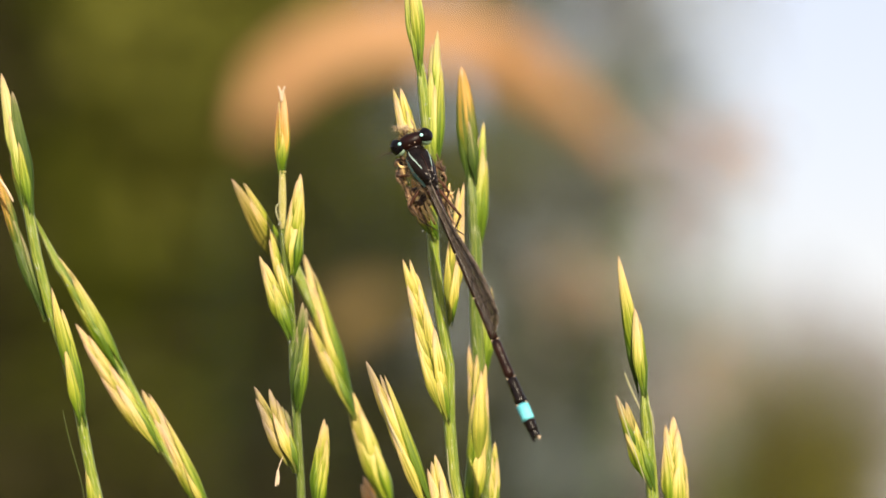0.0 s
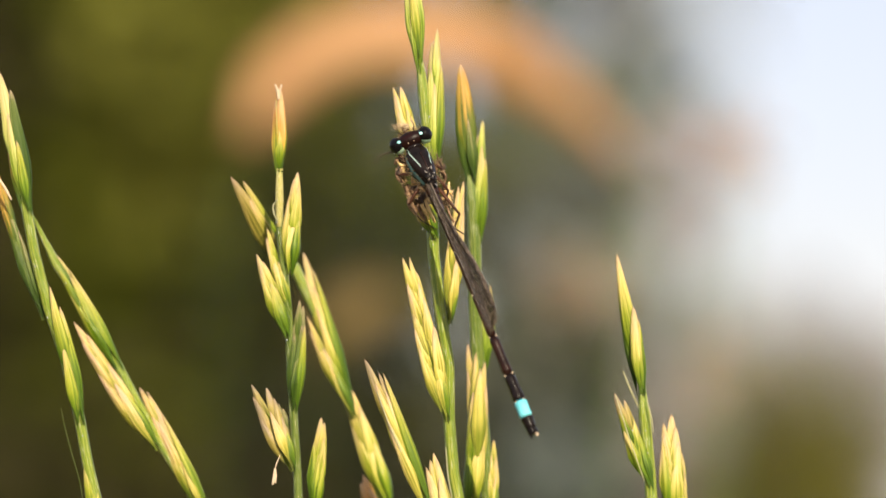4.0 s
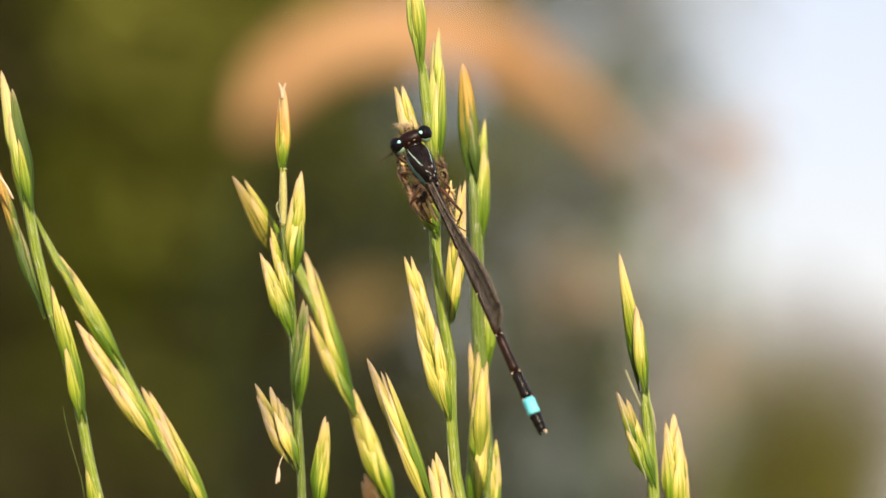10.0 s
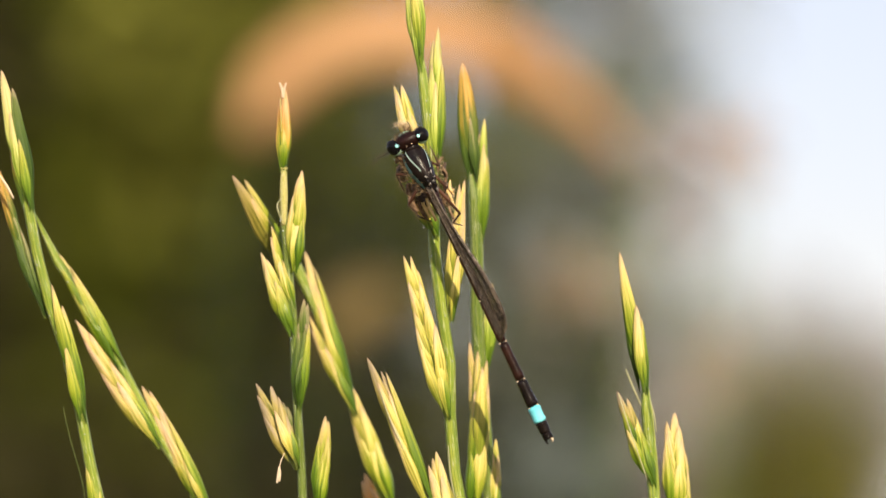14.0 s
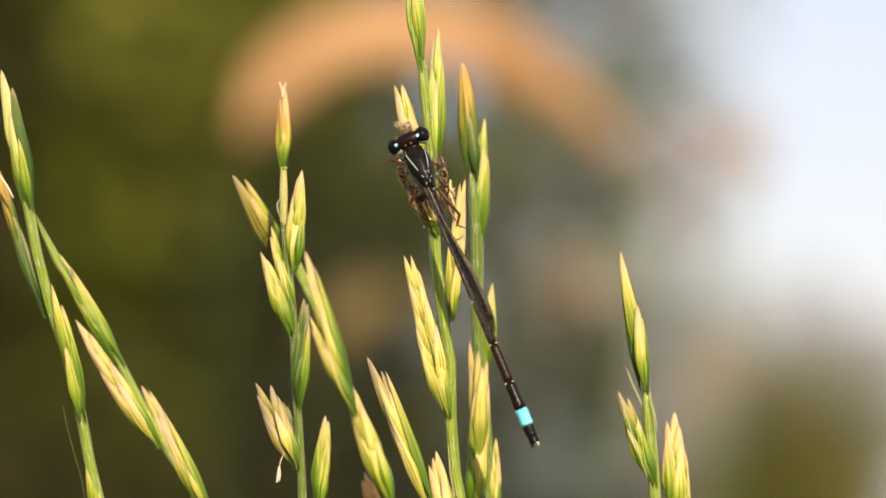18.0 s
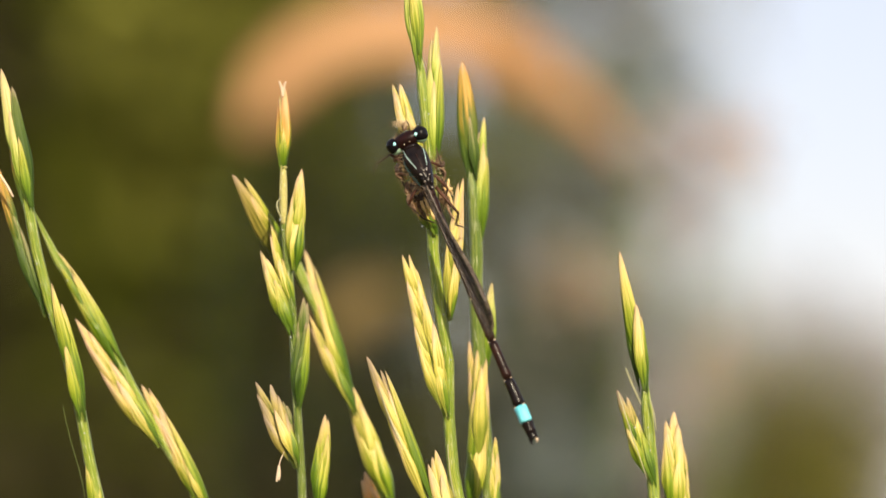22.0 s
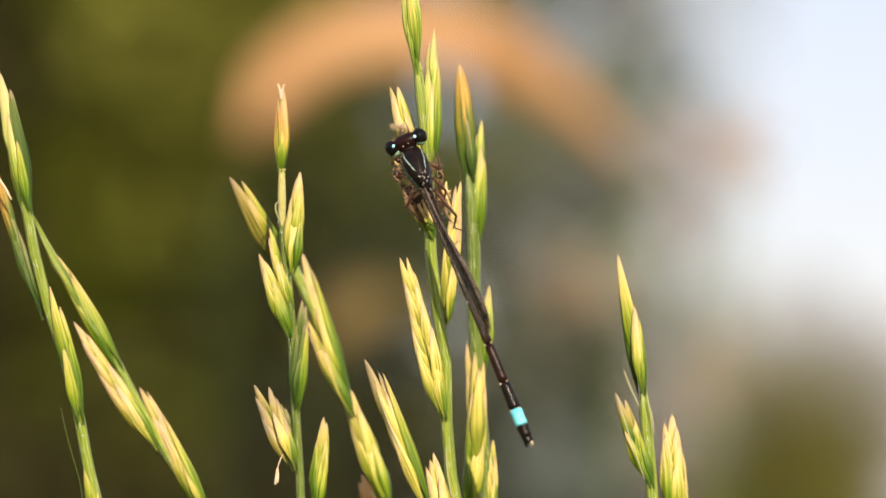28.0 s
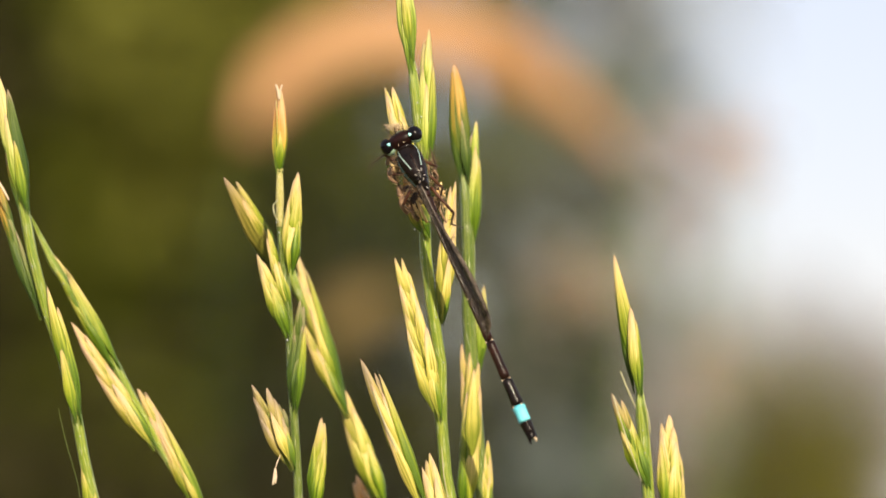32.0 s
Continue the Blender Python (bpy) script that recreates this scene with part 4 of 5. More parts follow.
thread(a_head, "strip", ((-36.48, -15.15, 2.0), (-36.13, -16.76, 1.7), (-35.61, -18.95, 2.0), (-34.71, -22.21, 2.2), (-34.31, -24.37, 2.0)), 0.045, DARK_STEM, "loose papery strip")
thread(a_head, "strip", ((-42.41, 6.98, 0.6), (-41.74, 6.0, 0.4), (-41.11, 4.81, 0.6)), 0.134, JOINT, "pale husk edge")
droplet(a_head, (-38.92, -1.57, 1.4), 0.0843)
droplet(a_head, (-37.73, -6.45, 1.4), 0.0713)
droplet(a_head, (-35.56, -13.5, 1.4), 0.0713)
droplet(a_head, (-34.36, -17.83, 1.4), 0.0778)

b_head = grass_head((-17.3, 7.0), ((-39.68, 3.35, 7.0), (-38.58, 0.49, 7.0), (-36.93, -2.03, 7.0), (-34.4, -5.72, 7.0), (-31.98, -10.11, 7.0), (-29.57, -14.78, 7.0), (-27.04, -19.18, 7.0), (-24.95, -22.48, 7.0), (-23.58, -24.95, 7.0)), 0.59,
    "leaning ryegrass head with plump golden spikelets", slim=0.80)
spikelet(b_head, (-31.4, -11.47, 6.5), (-38.2, 0.71, 6.5), 2.1, "green", 5, husk=0.8, hand=-1, long=0.62, spread=2, plump=1.3)
spikelet(b_head, (-27.74, -19.24, 6.0), (-35.74, -6.96, 6.0), 2.3, "tan", 9, plump=1.15, long=0.5, spread=4)
spikelet(b_head, (-22.72, -26.01, 6.4), (-28.97, -13.23, 6.4), 2.4, "tan", 8, plump=1.1, long=0.52, spread=4, glume="green", husk=0.8)
droplet(b_head, (-36.44, -3.24, 6.4), 0.0713)
droplet(b_head, (-34.79, -5.87, 6.4), 0.0843)
droplet(b_head, (-31.77, -10.92, 6.4), 0.0648)

t_head = grass_head((0.9, -2.0), ((-2.26, -21.98, -2.0), (-1.5, -24.13, -2.0), (-0.86, -26.28, -2.0)), 0.43,
    "low ryegrass head with a long golden spikelet", slim=0.80)
spikelet(t_head, (-1.18, -24.91, -2.5), (-6.75, -10.2, -2.5), 2.3, "ripe", 5, husk=0.9, long=0.62, spread=2, hand=-1, plump=1.25, tip_kind="dry")
spikelet(t_head, (0.9, -27.5, -2.8), (-0.9, -19.3, -2.8), 2.9, "ripe", 7, long=0.7, husk=0.4, spread=7, open_up=2, plump=0.9)
thread(t_head, "strip", ((-6.01, -13.37, -2.4), (-4.94, -16.31, -2.8), (-3.65, -19.26, -2.8), (-2.26, -22.77, -2.4)), 0.071, PALE_STEM, "thin pale husk edge")
thread(t_head, "strip", ((0.54, -18.69, -3.4), (0.75, -21.37, -3.4), (1.18, -23.73, -3.4)), 0.065, PALE_STEM, "thin pale husk edge")

r_head = grass_head((21.4, 1.0), ((19.17, -10.78, 1.0), (19.44, -14.03, 1.0), (19.82, -17.82, 1.0), (20.09, -21.07, 1.0), (20.36, -24.31, 1.0)), 0.62,
    "green ryegrass head with a plump yellow topmost spikelet", slim=0.95)
spikelet(r_head, (19.25, -13.74, 0.5), (17.0, -0.32, 0.5), 1.7, "gold", 0, husk=0.62, plump=1.1, glume="dark", bracts=(("gold", 0.02, 0.0, 0.08, 1.0, 0.85, 0), ("dark", -0.22, 0.1, 0.0, 0.8, 0.5, -0.5), ("green", 0.26, 0.12, 0.0, 0.66, 0.5, 0)))
spikelet(r_head, (19.2, -13.6, -0.3), (18.45, -5.4, -0.3), 1.75, "gold", 0, husk=0.7, plump=0.7, bracts=(("gold", 0.0, 0, 0.0, 1.0, 0.72, 0), ("green", 0.24, 0.1, 0.0, 0.85, 0.42, 0)))
spikelet(r_head, (20.01, -22.76, 0.4), (17.03, -13.57, 0.4), 2.4, "green", 6, long=0.5, spread=7, open_up=4, tip_kind='dry')
thread(r_head, "strip", ((17.57, -11.6, 1.5), (18.21, -13.22, 1.3), (19.06, -15.11, 1.0)), 0.095, PALE_STEM, "grey withered strip")
thread(r_head, "strip", ((19.76, -14.25, -0.2), (20.19, -15.87, -0.3), (20.41, -17.49, -0.2)), 0.071, PALE_STEM, "pale sheath edge")
thread(r_head, "strip", ((16.78, -13.87, -0.5), (18.02, -17.75, -0.6), (19.54, -22.08, -0.2)), 0.071, PALE_STEM, "thin pale husk edge")
droplet(r_head, (19.68, -17.25, 0.4), 0.0778)
droplet(r_head, (19.9, -19.41, 0.4), 0.0648)
droplet(r_head, (18.44, -17.25, 0.4), 0.0713)

v_head = grass_head((23.5, 4.0), ((22.26, -20.68, 4.0), (22.48, -23.95, 4.0), (22.69, -26.13, 4.0)), 0.43,
    "short ryegrass head with clustered yellow-green florets", slim=0.80)
spikelet(v_head, (22.57, -25.84, 3.7), (22.19, -15.86, 3.7), 3.0, "gold", 7, long=0.6, spread=8, open_up=3, shade=-1, husk=0.8)
spikelet(v_head, (23.37, -26.43, 4.4), (23.37, -19.6, 4.4), 1.84, "gold", 5, spread=4)


# ---- damselfly ----
# Its own space: y towards the head, x to its right, z up from its back; millimetres, from the wing roots.
def hairs(rng, points, length, count, radius=0.02, spread=0.7):
    """Stiff bristles along a line."""
    shapes = []
    pts = [Vector(p) for p in points]
    for i in range(count):
        u = (i + rng.random()) / count * (len(pts) - 1.001)
        p = pts[int(u)].lerp(pts[int(u) + 1], u - int(u))
        way = (pts[int(u) + 1] - pts[int(u)]).normalized()
        out = Vector((rng.gauss(0, 1), rng.gauss(0, 1), rng.gauss(0, 1)))
        out = (out - way * out.dot(way)).normalized() + way * spread
        shapes.append(tube([p * MM, (p + out.normalized() * length * rng.uniform(0.6, 1.1)) * MM], lambda s: radius * MM * (1.2 - s), 4))
    return joined(*shapes)


def insect_leg(fly, rng, hip, knee, ankle, toe, thick=0.16, bristly=1.0):
    """Femur, bristly shin and foot; returns the femur."""
    hip, knee, ankle, toe = (Vector(p) for p in (hip, knee, ankle, toe))
    holder = part("leg", tube([(p - hip) * MM for p in spline([hip, hip.lerp(knee, 0.5) + Vector((0, 0, 0.12)), knee], 8)],
                              lambda u: thick * MM * (1.15 - 0.35 * u), 8), FEMUR, fly)
    holder.location = hip * MM
    off = lambda p: p - hip
    shin = spline([off(knee), off(knee).lerp(off(ankle), 0.5), off(ankle)], 8)
    part("shin", tube([p * MM for p in shin], lambda u: thick * MM * (0.75 - 0.25 * u), 7), LEG, holder)
    part("fringe", joined(hairs(rng, shin, 0.8 * bristly, int(40 * bristly), 0.015), hairs(rng, [off(hip), off(knee)], 0.5 * bristly, 14)), BRISTLE, holder)["kind"] = "stuff"
    foot = spline([off(ankle), off(ankle).lerp(off(toe), 0.6) + Vector((0, 0, 0.1)), off(toe)], 6)
    part("foot", tube([p * MM for p in foot], lambda u: thick * MM * (0.5 - 0.2 * u), 6), LEG, holder)
    return holder


def wing(fly, roll, yaw, length, width, lift):
    """A narrow stalked wing along -y: membrane with thickness, veins and a dark cell near its tip."""
    turn = pose(0, 0, 0, 0, roll, 0) @ pose(0, 0, 0, lift, 0, yaw)
    n = 36
    lead, trail = [], []
    for i in range(n + 1):
        u = i / n
        body = max(0.0, (u - 0.12) / 0.88)
        wide = 0.62 + (width - 0.75) * (math.sin(min(1, body / 0.74) * math.pi / 2) ** 2.0 if body < 0.74 else math.sqrt(max(0.0, 1 - ((body - 0.74) / 0.26) ** 2.6))) - 0.7 * max(0.0, (u - 0.9) / 0.1) ** 2
        edge = 0.12 * math.sin(u * 3.0)
        inner = -0.38
        lead.append(Vector((inner + edge + wide, 0.5 - u * (length + 0.5), 0)))
        trail.append(Vector((inner + edge, 0.5 - u * (length * 0.995 + 0.5), 0)))
    rows = 6
    verts, faces = [], []
    for z in (0.006, -0.006):
        for i in range(n + 1):
            for j in range(rows + 1):
                p = lead[i].lerp(trail[i], j / rows)
                verts.append(turn @ (Vector((p.x, p.y, z + 0.05 * math.sin(j * 2.2) * math.sin(i / n * math.pi))) * MM))
    half = (n + 1) * (rows + 1)
    for i in range(n):
        for j in range(rows):
            a = i * (rows + 1) + j
            q = (a, a + 1, a + rows + 2, a + rows + 1)
            faces += [q, tuple(half + k for k in q[::-1])]
    w = part("wing", (verts, faces), MEMBRANE, fly, "clear brownish wing folded back")
    net = []
    for j in (0.0, 0.10, 0.22, 0.34, 0.46, 0.58, 0.70, 0.84, 1.0):
        line = [turn @ (Vector((*lead[i].lerp(trail[i], j).xy, 0.05 * math.sin(j * rows * 2.2) * math.sin(i / n * math.pi))) * MM) for i in range(0, n + 1, 2)]
        net.append(tube(line, (0.045 if j < 0.2 else 0.022) * MM, 5))
    for i in range(8, n - 1):
        for j0, j1 in ((0.0, 0.3), (0.3, 0.72), (0.72, 1.0)):
            if (i * 7 + int(j0 * 10)) % 3:
                net.append(tube([turn @ (lead[i].lerp(trail[i], j0) * MM), turn @ (lead[min(n, i + 1)].lerp(trail[min(n, i + 1)], j1) * MM)], 0.015 * MM, 4))
    part("vein_net", joined(*net), VEIN, w)["kind"] = "stuff"
    i = int(n * 0.84)
    cell = [turn @ (p * MM) for p in (lead[i], lead[i + 2], lead[i + 2].lerp(trail[i + 2], 0.2), lead[i].lerp(trail[i], 0.2))]
    up = turn.to_3x3() @ Vector((0, 0, 0.03 * MM))
    part("dark_cell", ([p + up for p in cell] + [p - up for p in cell],
                       [(0, 1, 2, 3), (7, 6, 5, 4), (0, 4, 5, 1), (1, 5, 6, 2), (2, 6, 7, 3), (3, 7, 4, 0)]), BLACK, w, "small dark wing cell")
    return w


def damselfly():
    rng = random.Random(4)
    fly = thing("damselfly", (0, 0, 0), "slender dark damselfly with sky-blue tail band on a grass head", "insect")
    # thorax, rolled a little so that its left flank shows
    rings = [(-0.5, 0, 0.3, 0.45, 0.55), (0.1, 0, 0.2, 0.64, 0.95), (0.9, 0, 0.1, 0.88, 1.25), (1.9, 0, 0, 1.15, 1.30),
             (2.9, 0, 0, 1.20, 1.18), (3.6, 0, 0, 1.10, 0.98), (4.2, 0, 0.02, 0.86, 0.74)]
    fine = []
    for i in range(len(rings) - 1):
        for k in range(4):
            fine.append(tuple(a + (b - a) * k / 4 for a, b in zip(rings[i], rings[i + 1])))
    fine.append(rings[-1])
    rings = [(y, cx, cz, rx * (0.94 + 0.03 * y), rz) for y, cx, cz, rx, rz in fine]
    thorax = part("thorax", loft(rings, 28), BLACK, fly, "bronze-black hairy thorax")
    thorax.matrix_basis = pose(0, 0, -1.05 * MM, 0, 21, 0)

    def strip(i0, i1, wide, at_rear, at_front, grow):
        """A band along the thorax, degrees from the ridge at its rear and front ends."""
        verts, faces = [], []
        n = i1 - i0
        for k in range(n + 1):
            y, cx, cz, rx, rz = rings[i0 + k]
            mid = at_rear + (at_front - at_rear) * k / n
            taper = math.sin(math.pi * (0.12 + 0.76 * k / n)) ** 0.5
            for j in range(4):
                a = radians(90 - (mid + wide * taper * (j / 3 - 0.5)))
                verts.append(Vector((cx + (rx + grow) * math.cos(a), y, cz + (rz + grow) * math.sin(a))) * MM)
        for k in range(n):
            for j in range(3):
                q = k * 4 + j
                faces.append((q, q + 4, q + 5, q + 1))
        return verts, faces

    for s in (-1, 1):
        part("shoulder_stripe", strip(12, 24, 5.2, s * 27, s * 62, 0.03), STRIPE_BLUE, thorax, "pale blue shoulder stripe")
        part("side_panel", strip(5, 21, 26, s * 74, s * 92, 0.02), SIDE_BLUE, thorax, "dull blue flank")
        part("lower_panel", strip(4, 19, 26, s * 128, s * 124, 0.02), PALE_GREEN, thorax, "pale green lower flank")
    part("crest", tube([Vector((0, y, z)) * MM for y, z in ((1.2, 1.30), (1.9, 1.33), (2.6, 1.25), (3.3, 1.08))], 0.05 * MM, 6), BRONZE, thorax)
    for x, y, r in ((-0.34, 0.75, 0.20), (0.34, 0.8, 0.20), (-0.27, 0.2, 0.17), (0.27, 0.2, 0.17), (0, 0.5, 0.2), (0.05, -0.2, 0.15), (-0.3, 1.2, 0.14), (0.3, 1.2, 0.14)):
        part("wing_root", ball((x, y, 1.12 + 0.1 * y), (r, r * 1.3, r)), BLACK, thorax)
    # specular dots at the wing roots, put in as pale-coloured specks
    for x, y, r, a in ((-0.38, 1.2, 0.10, 40), (0.14, 0.6, 0.09, -30), (0.16, -0.30, 0.09, 10), (0.04, 1.5, 0.07, 70), (0.36, 0.9, 0.08, -55), (0.30, 1.5, 0.10, -20), (-0.26, 0.5, 0.06, 15)):
        glint, faces = ball((0, 0, 0), (r * 0.55, r * 1.7, r * 0.5), 8, 6)
        spin = Matrix.Translation(Vector((x, y, 1.30 + 0.06 * y)) * MM) @ pose(0, 0, 0, 0, 0, a)
        part("root_glint", ([spin @ p for p in glint], faces), GLINT, thorax, "small pale speck painted as a glint at the wing roots")
    part("neck", loft([(3.9, 0, -0.95, 0.60, 0.5), (4.25, 0, -0.9, 0.85, 0.6), (4.6, 0, -0.85, 0.7, 0.5)], 16), BLACK, fly)
    pelt = []
    for k in range(170):
        i = rng.randrange(2, 24)
        y, cx, cz, rx, rz = rings[i]
        a = radians(rng.choice((rng.uniform(-80, 35), rng.uniform(145, 260))))
        p = Vector((cx + rx * math.cos(a), y, cz + rz * math.sin(a)))
        pelt.append(tube([p * MM, (p + Vector((math.cos(a), rng.uniform(-0.2, 0.7), math.sin(a))) * (rng.uniform(0.2, 0.5) if math.sin(a) > 0.2 else rng.uniform(0.3, 0.7))) * MM], 0.018 * MM, 3))
    part("fur", joined(*pelt), BRISTLE, thorax)["kind"] = "stuff"
    # head
    head = part("head", ball((0, 5.08, -0.80), (1.55, 0.80, 0.85), 22, 14), RUST, fly, "dark rust-brown hairy head")
    for s in (-1, 1):
        eye = part("eye", ball((s * 1.42, 5.05, -0.74), (0.71, 0.80, 0.86), 20, 14), EYE, head, "glossy black eye, pale green below")
        part("eye_underside", ball((s * 1.36, 4.78, -0.82), (0.60, 0.60, 0.70), 16, 12), PALE_GREEN, eye, "pale green underside of eye")
        part("eye_spot", ball((s * 1.12, 5.02, 0.10), (0.16, 0.16, 0.08), 12, 8), SPOT_BLUE, head, "round bright blue spot")
        part("antenna", tube([Vector(p) * MM for p in spline([(s * 0.55, 5.6, -0.5), (s * 0.8, 6.2, -0.2), (s * 0.75, 6.9, -0.1), (s * 1.1, 7.3, 0)], 8)], lambda u: 0.05 * MM * (1.2 - u), 5), LEG, head)
    for x, y in ((-0.3, 4.62), (0.25, 4.66), (0.02, 4.85)):
        part("ocellus", ball((x, y, -0.10), (0.055, 0.05, 0.05)), JOINT, head)
    part("muzzle", ball((0, 5.55, -1.2), (0.8, 0.5, 0.55)), PALE_GREEN, head, "pale green face")
    fuzz = []
    for k in range(90):
        a, h = rng.uniform(-1.2, 1.2), rng.uniform(-0.5, 1.0)
        p = Vector((1.4 * math.sin(a), 5.1 + 0.75 * math.cos(a) * math.cos(h), -0.8 + 0.8 * math.sin(h)))
        fuzz.append(tube([p * MM, (p + Vector((math.sin(a) * 0.5 + rng.uniform(-0.4, 0.4), math.cos(a), rng.uniform(-0.1, 0.6))) * rng.uniform(0.2, 0.55)) * MM], 0.014 * MM, 3))
    part("fur", joined(*fuzz), BRISTLE, head)["kind"] = "stuff"
    # abdomen
    y = -0.1
    lengths = (0.9, 1.70, 4.22, 4.62, 4.42, 3.95, 2.74, 1.62, 1.12, 0.64)
    wides = (0.62, 0.55, 0.42, 0.40, 0.40, 0.43, 0.49, 0.60, 0.58, 0.48)
    for i, (l, w) in enumerate(zip(lengths, wides)):
        nxt = wides[min(i + 1, 9)]
        z = -0.72 + 0.10 * min(1, -y / 8)
        ringset = []
        for k in range(9):
            u = k / 8
            r = w + (nxt - w) * u * 0.8
            r *= 0.90 if k in (0, 8) else (1.07 if k in (1, 7) and i > 1 else 1.0)
            ringset.append((y - l * u * 0.985, 0, z, r, r * 0.98))
        ringset = ringset[::-1]
        mat = TAIL_BLUE if i == 7 else (BLACK if i > 5 else BRONZE)
        seg = part("abdomen_segment", loft(ringset, 16), mat, fly, "sky-blue tail band" if i == 7 else "bronze-black abdomen segment")
        if 1 < i < 7:
            for s in (-1, 1):
                part("joint_mark", ball((s * nxt * 0.72, y - l, z + nxt * 0.62), (0.10, 0.07, 0.08), 8, 6), JOINT, seg, "pale joint mark")
        y -= l
    for s in (-1, 1):
        part("tail_clasper", tube([Vector(p) * MM for p in ((s * 0.22, y + 0.1, -0.5), (s * 0.32, y - 0.22, -0.35), (s * 0.22, y - 0.40, -0.4))], lambda u: 0.13 * MM * (1.2 - 0.6 * u), 6), JOINT if s > 0 else BLACK, fly)
    # wings, folded together over the abdomen and leaning to its right
    wing(fly, -42, 0.6, 15.5, 2.05, 0.6)
    wing(fly, -48, 1.0, 15.2, 1.95, 0.8)
    wing(fly, -36, 0.3, 15.8, 1.95, 0.4)
    wing(fly, -54, 1.4, 15.0, 1.95, 1.0)
    return fly


FLY = damselfly()
LEG_RNG = random.Random(9)
fore_leg_left = insect_leg(FLY, LEG_RNG, (-1.2, 3.15, -1.6), (-1.87, 4.76, -1.3), (-3.40, 4.72, -1.2), (-4.2, 4.15, -1.2), thick=0.15, bristly=0.4)
insect_leg(FLY, LEG_RNG, (0.77, 2.78, -1.8), (1.73, 1.71, -2.6), (1.75, 3.12, -3.4), (1.72, 3.88, -4.0), thick=0.14)
insect_leg(FLY, LEG_RNG, (-1.36, 2.24, -1.7), (-2.3, 2.68, -1.9), (-2.3, 0.9, -3.0), (-1.5, -0.3, -4.4), thick=0.14)
insect_leg(FLY, LEG_RNG, (0.9, 1.18, -1.9), (1.45, -0.43, -2.6), (0.14, -1.67, -4.0), (-0.47, -2.0, -5.0), thick=0.14)
insect_leg(FLY, LEG_RNG, (-1.13, 0.59, -1.6), (-2.51, -0.43, -1.8), (-2.0, -1.9, -3.4), (-0.95, -2.9, -5.0), thick=0.16)
insect_leg(FLY, LEG_RNG, (0.61, -0.04, -1.7), (1.56, -3.2, -2.0), (0.6, -3.7, -3.8), (1.3, -4.3, -5.4), thick=0.16)


def sway(head, rows):
    """A grass head leans about its root in the breeze; rows of seconds and degrees."""
    walk(head, [(t, Matrix.Translation(head.location) @ pose(0, 0, 0, 0, lean, 0)) for t, lean in rows])


def fly_pose(x, z, turn, pitch, roll):
    return PLAN @ pose(x * MM, -6.0 * MM, z * MM) @ pose(0, 0, 0, 0, turn, 0) @ pose(0, 0, 0, 90 + pitch, 0, 0) @ pose(0, 0, 0, 0, roll, 0)


